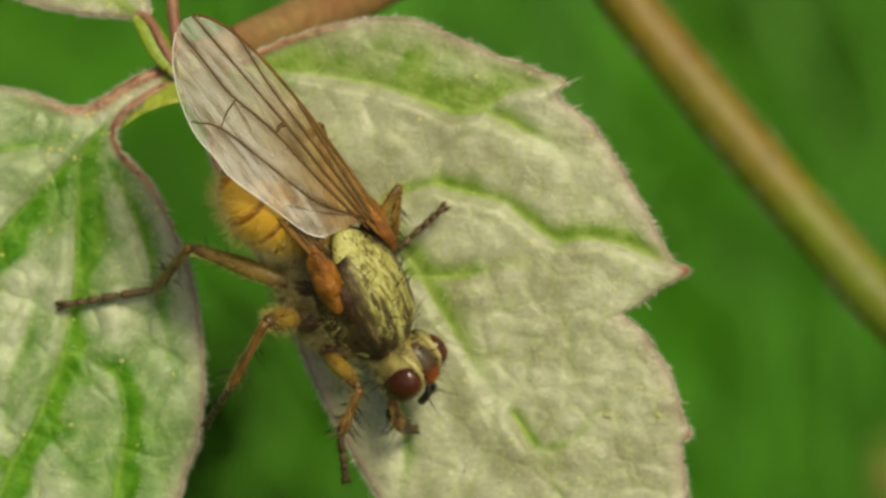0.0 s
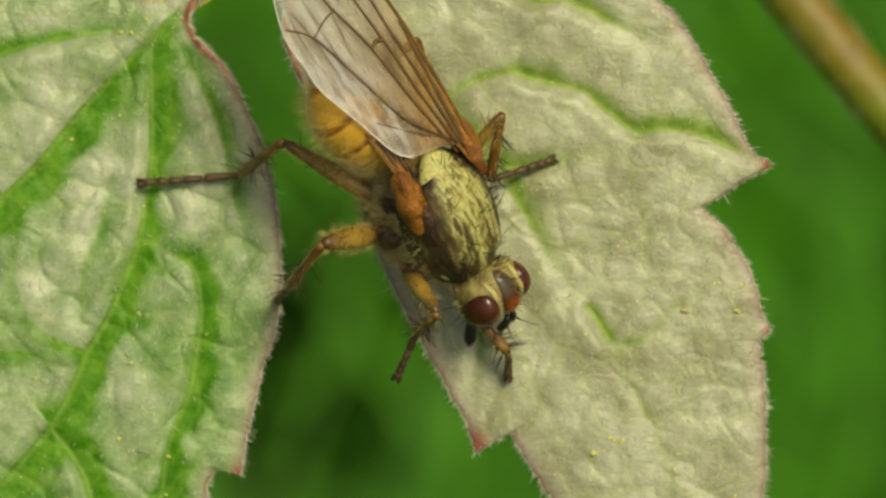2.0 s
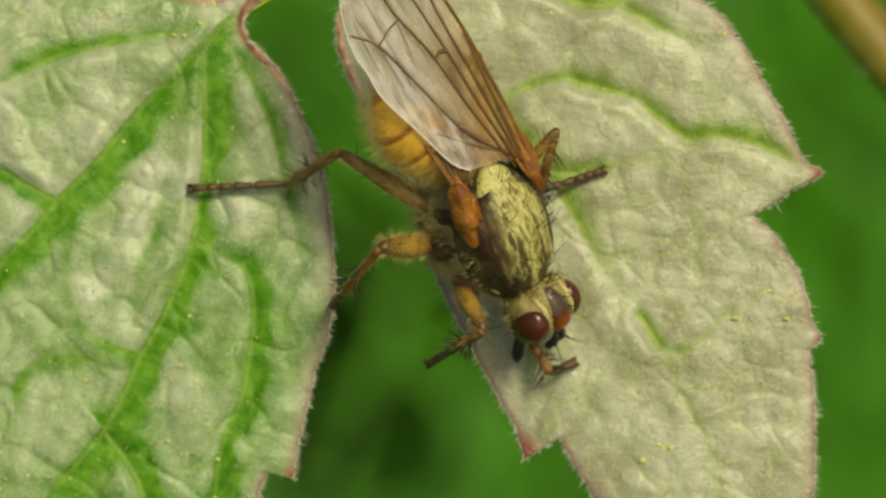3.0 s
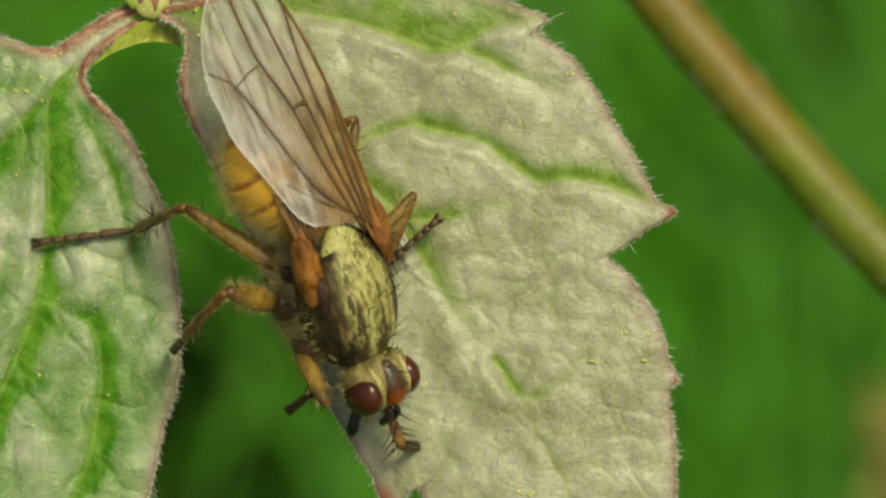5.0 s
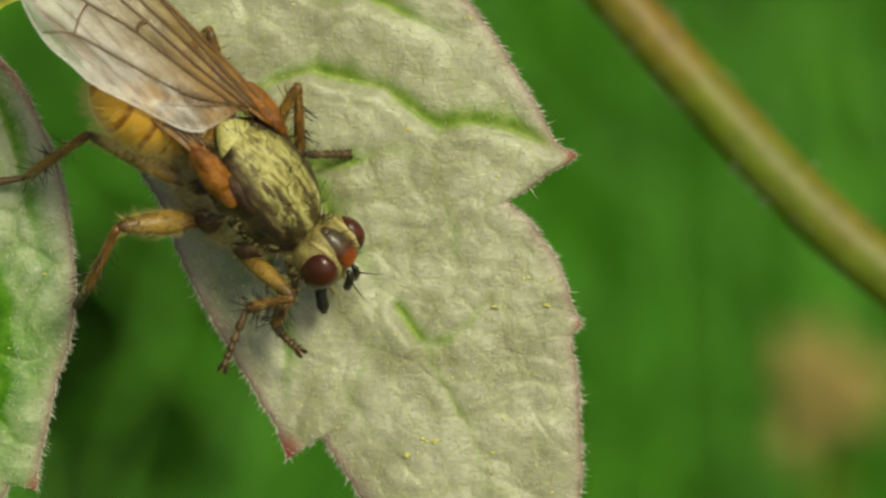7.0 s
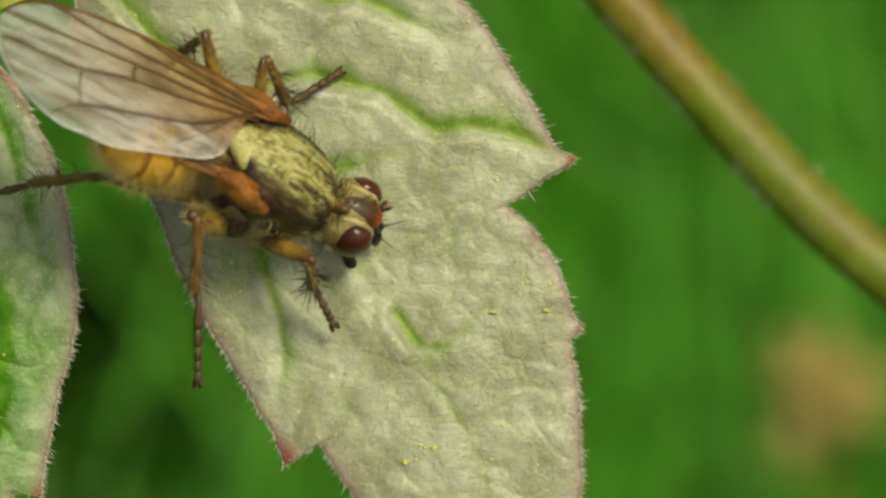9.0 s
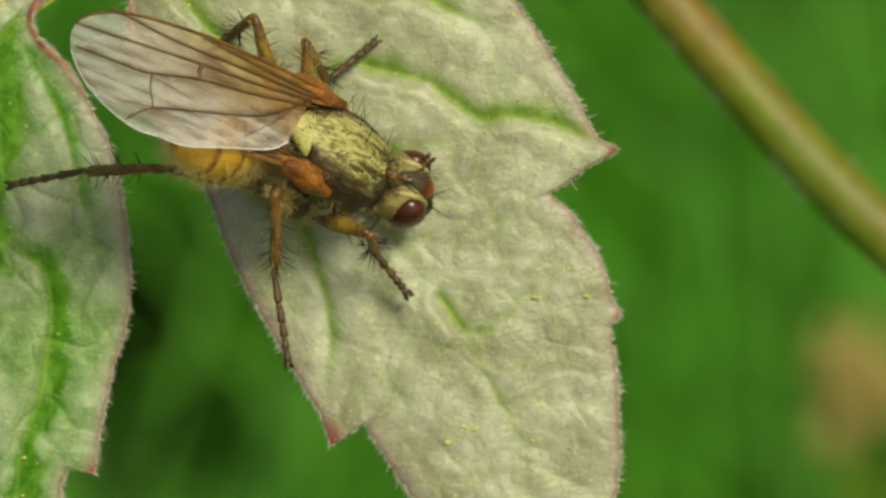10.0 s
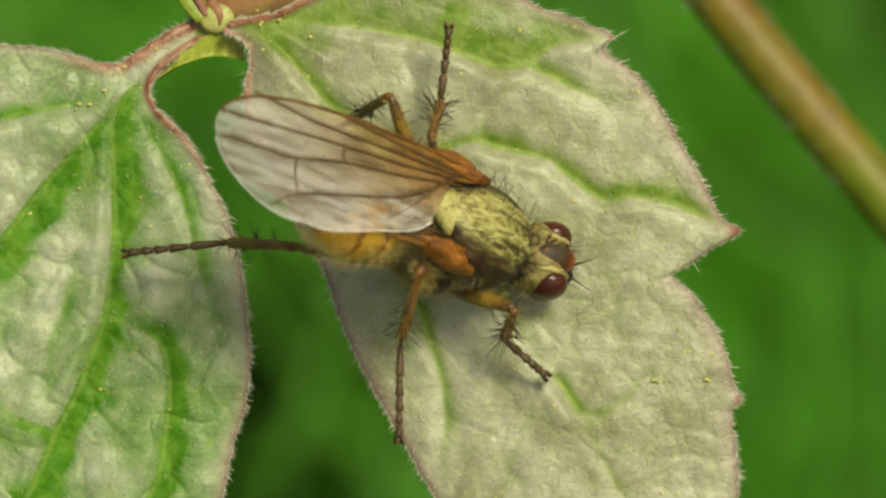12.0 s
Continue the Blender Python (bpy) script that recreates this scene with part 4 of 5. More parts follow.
def egg(centre, radii, nu=20, nv=28, power=2.0, lump=0.0, seed=0, turn=None):
    """A rounded body, its poles on x; power above 2 squares it."""
    verts, faces = [], []
    c = Vector(centre)
    for i in range(nu + 1):
        a = math.pi * i / nu
        for k in range(nv):
            b = 2 * math.pi * k / nv
            d = Vector((-math.cos(a), math.sin(a) * math.cos(b), math.sin(a) * math.sin(b)))
            n = (abs(d.x) ** power + abs(d.y) ** power + abs(d.z) ** power) ** (-1 / power)
            p = Vector((d.x * radii[0], d.y * radii[1], d.z * radii[2])) * n
            if lump:
                p *= 1 + lump * noise.noise(p * 1.7 + Vector((seed, 0, 0)))
            if turn is not None:
                p = turn @ p
            verts.append((p + c) * MM)
    for i in range(nu):
        for k in range(nv):
            k2 = (k + 1) % nv
            faces.append((i * nv + k, i * nv + k2, (i + 1) * nv + k2, (i + 1) * nv + k))
    return verts, faces


def coat(mesh, count, length, width, lean, keep=None, seed=1, bend=0.3):
    """Hairs rooted over a mesh, leaning along `lean`."""
    rnd = random.Random(seed)
    roots, ways, lengths = [], [], []
    polys = mesh.polygons
    tries = 0
    while len(roots) < count and tries < count * 30:
        tries += 1
        f = polys[rnd.randrange(len(polys))]
        vs = [mesh.vertices[i].co for i in f.vertices]
        a, b = rnd.random(), rnd.random()
        p = vs[0].lerp(vs[1], a).lerp(vs[3].lerp(vs[2], a) if len(vs) > 3 else vs[2], b)
        if keep is not None and not keep(p / MM, f.normal):
            continue
        roots.append(p.copy())
        ways.append(f.normal + lean * rnd.uniform(0.3, 1.0) + Vector((rnd.gauss(0, 0.2), rnd.gauss(0, 0.2), rnd.gauss(0, 0.2))))
        lengths.append(length * MM * rnd.uniform(0.5, 1.2))
    return hairs(roots, ways, lengths, width * MM, bend, rnd)


def stuff(ob):
    ob["kind"] = "stuff"
    return ob


def mm(*p):
    return Vector(p) * MM


def build_wing(fly, hinge, along, across, size, broad=1.0):
    """One wing: membrane, thick costa, long veins and cross-veins. Local x runs to the tip, y from the leading to the trailing edge."""
    x = Vector(along).normalized()
    y = (Vector(across) - x * Vector(across).dot(x)).normalized()
    z = x.cross(y)
    m = Matrix((x, y, z)).transposed().to_4x4()
    m.translation = Vector(hinge) * MM
    up = 1 if z.z > 0 else -1
    la = [0, 0.08, 0.1, 0.14, 0.2, 0.5, 0.7, 0.85, 0.94, 0.985, 1.0]
    lead = [0.0, -0.06, -0.07, -0.1, -0.14, -0.2, -0.08, 0.16, 0.5, 0.85, 1.25]
    trail = [0.3, 0.42, 0.6, 1.75, 2.15, 2.95, 3.0, 2.6, 2.1, 1.65, 1.25]
    lead, trail = [broad * q for q in lead], [broad * q for q in trail]
    nx, ny = 110, 40

    def arch(a, yy):
        s = math.sin(math.pi * min(1, max(0, (yy + 0.2) / 3.2)))
        ripple = 0.028 * math.sin(yy * 5.2 / (0.55 + 0.05 * a) + 0.7 * math.sin(a * 1.3)) * math.sin(math.pi * min(1, a / size))
        return up * (0.24 * s * (0.4 + 0.6 * a / size) + ripple - 0.018 * a * a * 0.35)
    runs = ([(0.1, 0.12), (4.4, -0.14)], [(0.5, 0.25), (5.4, 0.3), (7.4, 0.08)], [(0.7, 0.38), (2.6, 0.56), (8.4, 0.9)], [(0.5, 0.5), (4.4, 1.1), (5.8, 1.42), (8.2, 1.52)], [(0.8, 0.4), (2.2, 1.35), (5.6, 2.35)], [(1.2, 0.75), (2.6, 2.1)])
    cloud, pleat_shades = [], []
    verts, faces = [], []
    for i in range(nx + 1):
        u = 0.5 * (i / nx) + 0.5 * (1 - (1 - i / nx) ** 2)
        lo, hi = np.interp(u, la, lead), np.interp(u, la, trail)
        for j in range(ny + 1):
            yy = lo + (hi - lo) * j / ny
            fan = max(0.0, 1 - u * size / 5.0) * min(1.0, max(0.0, (yy / broad - 0.7) * 1.6))
            pleat = fan * math.sin(34 * math.atan2(yy + 0.2, u * size + 0.9) + 1.5 * noise.noise((u * size, yy, 0.5)))
            # how much pleat shading the colour gets at this point
            pleat_shades.append(max(0.0, -pleat))
            verts.append(mm(u * size, yy, arch(u * size, yy) + 0.05 * pleat))
            near_vein = min(abs(yy - float(np.interp(u * size, [q[0] for q in r], [q[1] for q in r]))) + max(0, u * size - r[-1][0]) for r in runs)
            cloud.append(math.exp(-(near_vein / 0.15) ** 2) * (1 - 0.3 * u) * (0.75 + 0.5 * noise.noise((u * size * 1.6, yy * 3.0, 2.0))))
    for i in range(nx):
        for j in range(ny):
            a = i * (ny + 1) + j
            faces.append((a, a + 1, a + ny + 2, a + ny + 1))
    me = mesh_of("wing", verts, faces, WING)
    a = me.attributes.new("cloud", "FLOAT", "POINT")
    a.data.foreach_set("value", np.array(cloud, np.float32))
    a = me.attributes.new("fold", "FLOAT", "POINT")
    a.data.foreach_set("value", np.array(pleat_shades, np.float32))
    membrane = part("wing", me, WING, fly, "smoky translucent wing with brown veins", m)
    thick = membrane.modifiers.new("thickness", "SOLIDIFY")
    thick.thickness, thick.offset = 0.006 * MM, 0

    def vein(points, r, name="wing_vein", mat=VEIN):
        path = [mm(p[0] * size / 8.5, p[1] * broad, arch(p[0] * size / 8.5, p[1] * broad) + up * 0.012) for p in spline([(*q, 0) for q in points], 26)]
        part(name, tube(path, [r * 1.3 * MM * (1 - 0.35 * i / 25) for i in range(26)], 6), mat, membrane)
    edge = [(u * 8.5, float(np.interp(u, la, lead)) / broad) for u in (0, 0.06, 0.2, 0.35, 0.5, 0.7, 0.85, 0.94, 0.985)]
    vein(edge, 0.045, "costa", COSTA)
    # pale thread added along the trailing edge in place of its highlight
    rear = [(u * 8.5, float(np.interp(u, la, trail)) / broad) for u in (0.14, 0.2, 0.35, 0.5, 0.6, 0.7, 0.85, 0.94, 0.985)]
    vein(rear, 0.02, "edge_glint", EDGE_GLINT)
    vein([(0.1, 0.12), (2.0, 0.10), (4.4, -0.14)], 0.05)
    vein([(0.5, 0.25), (2.6, 0.30), (5.4, 0.30), (7.4, 0.08)], 0.034)
    vein([(0.7, 0.38), (2.6, 0.56), (4.4, 0.64), (6.4, 0.78), (8.4, 0.90)], 0.034)
    vein([(0.5, 0.5), (2.6, 0.88), (4.4, 1.10), (5.8, 1.42), (6.4, 1.50), (8.25, 1.52)], 0.03)
    vein([(0.8, 0.4), (2.2, 1.35), (4.4, 2.0), (5.6, 2.35), (6.2, 2.85)], 0.028)
    vein([(1.2, 0.75), (1.8, 1.4), (2.6, 2.1)], 0.015)
    vein([(4.35, 0.64), (4.42, 0.86), (4.35, 1.09)], 0.055)
    vein([(5.85, 1.43), (5.75, 1.9), (5.55, 2.33)], 0.028)
    part("wing_base", tube([mm(-0.45, 0.1, 0), mm(0.1, 0.12, up * 0.08), mm(0.7, 0.1, up * 0.05), mm(1.35, 0.08, 0.0)], [0.12 * MM, 0.2 * MM, 0.12 * MM, 0.03 * MM], 12, 0.6), RUST, membrane, "rust-coloured wing base")
    return membrane


def limb(fly, name, length, thick, material, profile, hair, spines, seed, label=""):
    """One joint of a leg along x from its root, of the given length in mm."""
    n = 14
    path = [mm(length * i / n, 0, 0.05 * length * math.sin(math.pi * i / n) * 0.5) for i in range(n + 1)]
    radii = [thick * MM * float(np.interp(i / n, *profile)) for i in range(n + 1)]
    me = mesh_of(name, *tube(path, radii, 12), material)
    a = me.attributes.new("along", "FLOAT", "POINT")
    a.data.foreach_set("value", np.repeat(np.linspace(0, 1, n + 1), 12).astype(np.float32))
    ob = part(name, me, material, fly, label)
    rnd = random.Random(seed)

    def rooted(count, lo, hi, ln, way):
        roots, ways, lengths = [], [], []
        for _ in range(count):
            u = rnd.uniform(lo, hi)
            b = rnd.uniform(0, 2 * math.pi)
            o = Vector((0, math.cos(b), math.sin(b)))
            k = int(u * n)
            roots.append(path[k].lerp(path[k + 1], u * n - k) + o * radii[k] * 0.9)
            ways.append(o + Vector((way * rnd.uniform(0.5, 1.3), 0, 0)))
            lengths.append(ln * MM * rnd.uniform(0.6, 1.2))
        return roots, ways, lengths
    if hair:
        stuff(part("leg_hair", hairs(*rooted(hair, 0.05, 0.97, 0.36, 1.5), 0.005 * MM, 0.4, rnd), GOLD_HAIR, ob))
    if spines:
        stuff(part("leg_bristle", hairs(*rooted(spines, 0.25, 0.99, 0.6, 0.7), 0.017 * MM, 0.1, rnd), BRISTLE, ob))
    return ob


def tarsus(fly, length, seed):
    """The five-jointed foot with its claws and pads."""
    pieces, x = [], 0.0
    for k, share in enumerate((0.38, 0.2, 0.15, 0.12, 0.15)):
        ln = length * share
        pieces.append(tube([mm(x, 0, 0), mm(x + ln * 0.5, 0, 0.01), mm(x + ln * 0.85, 0, 0), mm(x + ln * 0.98, 0, 0)], [0.08 * MM, 0.10 * MM, 0.13 * MM, 0.07 * MM], 8))
        x += ln
    ob = part("tarsus", join(*pieces), TARSUS, fly)
    for s in (-1, 1):
        part("claw", tube([mm(x - 0.05, 0.03 * s, 0), mm(x + 0.1, 0.1 * s, 0.05), mm(x + 0.2, 0.13 * s, -0.06)], [0.035 * MM, 0.028 * MM, 0.008 * MM], 6), BLACK, ob)
        part("foot_pad", egg((x + 0.06, 0.08 * s, -0.05), (0.12, 0.07, 0.035), 8, 10), LEG, ob)
    rnd = random.Random(seed)
    roots = [mm(rnd.uniform(0, length), rnd.uniform(-0.07, 0.07), rnd.uniform(-0.07, 0.07)) for _ in range(70)]
    ways = [Vector((0.8, r.y / MM * 12, r.z / MM * 12)) for r in roots]
    stuff(part("leg_bristle", hairs(roots, ways, [0.18 * MM] * 70, 0.009 * MM, 0.1, rnd), BRISTLE, ob))
    return ob


# hips in the fly's own space (mm, x forward, y to its left, z up), and the lengths of femur, tibia and foot
LEGS = {"right_hind": ((-0.9, -1.0, -2.0), (3.2, 3.3, 2.7)), "right_mid": ((0.0, -1.35, -2.35), (2.4, 2.5, 2.6)), "right_front": ((1.4, -1.05, -2.2), (2.2, 1.5, 1.7)),
        "left_hind": ((-1.0, 0.75, -1.85), (3.4, 3.3, 2.7)), "left_mid": ((0.1, 0.9, -1.9), (2.9, 2.3, 2.0)), "left_front": ((1.5, 0.7, -1.7), (2.3, 1.3, 1.0))}


def build_fly():
    """A yellow dung fly; x forward, y to its left, z up, the origin on the hind end of its back."""
    fly = tagged(new("fly"), "golden-furred dung fly with red eyes and folded smoky wings", "fly")
    tilt = Matrix.Rotation(radians(4), 3, "Y")
    v, f = egg((0, 0, 0), (2.0, 1.34, 1.36), 34, 40, 2.35, 0.05, 3, tilt)
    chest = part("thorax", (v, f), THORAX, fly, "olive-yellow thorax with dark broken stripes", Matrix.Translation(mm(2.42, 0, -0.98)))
    under = part("breast", egg((0, 0, 0), (1.9, 1.08, 1.32), 26, 32, 2.2, 0.06, 5), BREAST, fly, "pale furred underside of the thorax", Matrix.Translation(mm(2.2, -0.31, -2.05)) @ Matrix.Rotation(radians(8), 4, "Y"))
    stuff(part("fuzz", coat(under.data, 3200, 0.4, 0.005, Vector((-0.6, 0, -0.3)), lambda p, n: p.z < 0.5, 15), PALE_HAIR, under))
    stuff(part("fuzz", coat(chest.data, 1500, 0.34, 0.006, Vector((-0.9, 0, -0.2)), lambda p, n: p.z < 0.25, 5), PALE_HAIR, chest))
    stuff(part("bristle", coat(chest.data, 90, 0.8, 0.014, Vector((-1.2, 0, 0.3)), lambda p, n: p.z > 0.1 and n.z > 0.2, 6, 0.25), BRISTLE, chest))
    stuff(part("short_bristle", coat(chest.data, 90, 0.2, 0.006, Vector((-1.6, 0, 0.0)), lambda p, n: n.z > 0.25, 16, 0.2), BRISTLE, chest))
    v, f = egg((0, 0, 0), (0.86, 0.78, 0.36), 18, 24, 2.0)
    v = [Vector((p.x + 0.92 * MM, p.y * min(1.0, 1.0 + 0.55 * p.x / MM), p.z - 0.46 * MM + 0.1 * p.x)) for p in v]
    plate = part("scutellum", (v, f), SCUTUM, fly, "pale yellow scutellum")
    stuff(part("bristle", coat(plate.data, 8, 0.8, 0.015, Vector((-1.5, 0, 0.3)), lambda p, n: n.z > 0.1, 8, 0.3), BRISTLE, plate))
    for s in (-1, 1):
        part("shoulder_plate", egg((3.6, 0.85 * s, -0.78), (0.36, 0.24, 0.2), 10, 14), SCUTUM, fly)
        part("squama", egg((0.35, 1.12 * s, -0.62), (0.34, 0.16, 0.24), 10, 12, 2.0, 0.1, 4), SQUAMA, fly)
        part("pleuron", egg((1.75, 1.02 * s, -0.52), (1.15, 0.27, 0.42), 20, 22, 2.2, 0.2, 9), PLEURON, fly, "dark red-brown side plate")
        part("wing_socket", egg((1.0, 1.30 * s, -0.48), (0.92, 0.3, 0.42), 24, 22, 2.0, 0.45, 7), RUST, fly)
    # head
    head = part("head", egg((-0.12, 0, -0.02), (0.72, 1.02, 0.84), 24, 30, 2.2), HEAD, fly, "yellow dusted head", Matrix.Translation(mm(4.9, 0, -0.38)) @ Matrix.Rotation(radians(-20), 4, "Y"))
    for s in (-1, 1):
        part("eye", egg((0.14, 0.68 * s, 0.06), (0.58, 0.43, 0.72), 26, 32), EYE, head, "dark red compound eye")
        part("cream_stripe", tube([mm(-0.52, 0.50 * s, 0.62), mm(-0.12, 0.47 * s, 0.74), mm(0.26, 0.45 * s, 0.69), mm(0.54, 0.44 * s, 0.45), mm(0.67, 0.42 * s, 0.1), mm(0.62, 0.42 * s, -0.35)], [0.07 * MM, 0.085 * MM, 0.085 * MM, 0.09 * MM, 0.08 * MM, 0.05 * MM], 10), CREAM, head)
        base = tube([mm(0.80, 0.1 * s, 0.12), mm(0.94, 0.13 * s, 0.02), mm(1.04, 0.16 * s, -0.14), mm(1.12, 0.2 * s, -0.44), mm(1.10, 0.2 * s, -0.54)], [0.06 * MM, 0.1 * MM, 0.12 * MM, 0.12 * MM, 0.05 * MM], 10)
        feeler = part("antenna", base, BLACK, head, "short black antenna")
        part("arista", tube([mm(1.08, 0.18 * s, -0.1), mm(1.38, 0.34 * s, 0.02), mm(1.65, 0.5 * s, 0.2)], [0.025 * MM, 0.014 * MM, 0.005 * MM], 5), BLACK, feeler)
        part("palp", tube([mm(0.45, 0.22 * s, -0.7), mm(0.8, 0.28 * s, -0.85), mm(1.0, 0.28 * s, -1.0)], [0.07 * MM, 0.1 * MM, 0.06 * MM], 8), CREAM, head)
    part("forehead", egg((0.05, 0, 0.32), (0.72, 0.41, 0.58), 24, 28, 2.3), FRONS, head, "orange-red forehead between the eyes")
    part("ocellar_plate", egg((-0.30, 0, 0.78), (0.16, 0.12, 0.06), 10, 14), FRONS_TOP, head, "small dark ocellar triangle")
    part("face", egg((0.5, 0, -0.5), (0.36, 0.42, 0.5), 12, 16), CREAM, head)
    part("proboscis", tube([mm(0.3, -0.05, -0.75), mm(0.55, -0.2, -1.05), mm(0.75, -0.38, -1.32), mm(1.05, -0.55, -1.5), mm(1.2, -0.62, -1.62)], [0.2 * MM, 0.17 * MM, 0.16 * MM, 0.18 * MM, 0.08 * MM], 12), BLACK, head, "black proboscis")
    stuff(part("bristle", coat(head.data, 60, 0.55, 0.012, Vector((0.4, 0, 0.8)), lambda p, n: p.z > 0.3 and abs(p.y) < 0.5, 9, 0.4), BRISTLE, head))
    stuff(part("fuzz", coat(head.data, 400, 0.3, 0.010, Vector((0.0, 0, -0.6)), lambda p, n: p.z < -0.1, 10), PALE_HAIR, head))
    part("neck", tube([mm(4.1, 0, -0.8), mm(4.8, 0, -0.6)], [0.55 * MM, 0.45 * MM], 16), HEAD, fly)
    # abdomen, in overlapping rings
    path = spline([(0.9, 0.1, -1.4), (0.0, -0.02, -1.75), (-1.2, -0.55, -2.1), (-2.75, -1.22, -2.42)], 61)
    radii, bands = [], []
    for i in range(61):
        u = i / 60
        ring = (u * 6.2) % 1.0
        r = 1.3 * (1 - max(0, (u - 0.6) / 0.405) ** 2.6) ** 0.7 * min(1, 0.44 + 0.95 * u)
        radii.append(max(0.1, r) * MM * (0.975 + 0.035 * ring))
        bands.append(max(0.0, 1 - ring / 0.3))
    v, f = tube([p * MM for p in path], radii, 36)
    me = mesh_of("abdomen", v, f, ABDOMEN)
    a = me.attributes.new("band", "FLOAT", "POINT")
    a.data.foreach_set("value", np.repeat(np.array(bands, np.float32), 36))
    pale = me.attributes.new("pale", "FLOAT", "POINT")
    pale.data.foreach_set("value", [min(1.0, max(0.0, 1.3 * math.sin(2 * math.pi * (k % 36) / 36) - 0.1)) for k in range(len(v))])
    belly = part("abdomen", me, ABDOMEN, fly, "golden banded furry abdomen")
    stuff(part("fuzz", coat(me, 4200, 0.46, 0.0034, Vector((-0.5, -0.25, -0.1)), None, 11, 0.4), GOLD_HAIR, belly))
    # wings: the left one lies over the right one
    build_wing(fly, (0.75, -1.2, -0.38), (-0.945, 0.015, -0.325), (0.0, 0.987, 0.12), 7.5, 0.72)
    build_wing(fly, (1.0, 1.06, 0.1), (-0.968, 0.015, -0.25), (0.023, -0.987, -0.158), 8.5)
    # legs
    joints = {}
    thigh = ((0, 0.2, 0.45, 0.8, 0.96, 1), (0.6, 0.95, 1.08, 0.74, 0.56, 0.3))
    shin = ((0, 0.05, 0.3, 0.9, 1), (0.6, 0.85, 0.8, 1.0, 0.5))
    for n, (name, (hip, (a, b, c))) in enumerate(LEGS.items()):
        slim = {"right_front": 0.85, "left_front": 0.85, "right_mid": 1.12, "left_mid": 0.68, "right_hind": 0.9, "left_hind": 0.78}[name]
        part("coxa", egg((hip[0] + 2.3, hip[1] * 0.9, hip[2] + 0.35), (0.44, 0.4, 0.55), 12, 14, 2.0, 0.2, 3), PLEURON, fly)
        joints[name] = (limb(fly, "femur", a, 0.29 * slim, FEMUR, thigh, 90 if "front" in name else 420 if "mid" in name else 220, 10, 20 + n, "golden-haired femur"),
                        limb(fly, "tibia", b, 0.17, LEG, shin, 60, 44, 40 + n), tarsus(fly, c, 60 + n))
    return fly, joints


def near(x, y, z):
    """A place that stands over x, y of the plan, z units out of it, as the lens sees it."""
    k = 1 - z * U / DIST
    return plan(784 + (x - 784) * k, 441 + (y - 441) * k, z)


def reach(root, x, y, length, sign, low):
    """The end of a joint of a fixed length that shows over x, y: sign tells whether it rises or falls; it stays above low."""
    z = root.z / U
    for _ in range(8):
        p = near(x, y, z)
        flat = math.hypot(p.x - root.x, p.y - root.y)
        dz = math.sqrt(max(0.0, length * length - flat * flat)) * sign
        z = max((root.z + dz) / U, min(low, root.z / U))
    p = near(x, y, z)
    rise = max(-length * 0.98, min(length * 0.98, p.z - root.z))
    way = Vector((p.x - root.x, p.y - root.y, 0))
    return root + way.normalized() * math.sqrt(length * length - rise * rise) + Vector((0, 0, rise))


def aim(a, b):
    """The pose of a joint from a to b, its back outwards."""
    x = (b - a).normalized()
    y = Vector((0.05, 0.1, 1.0)).cross(x).normalized()
    m = Matrix((x, y, x.cross(y))).transposed().to_4x4()
    m.translation = a
    return m


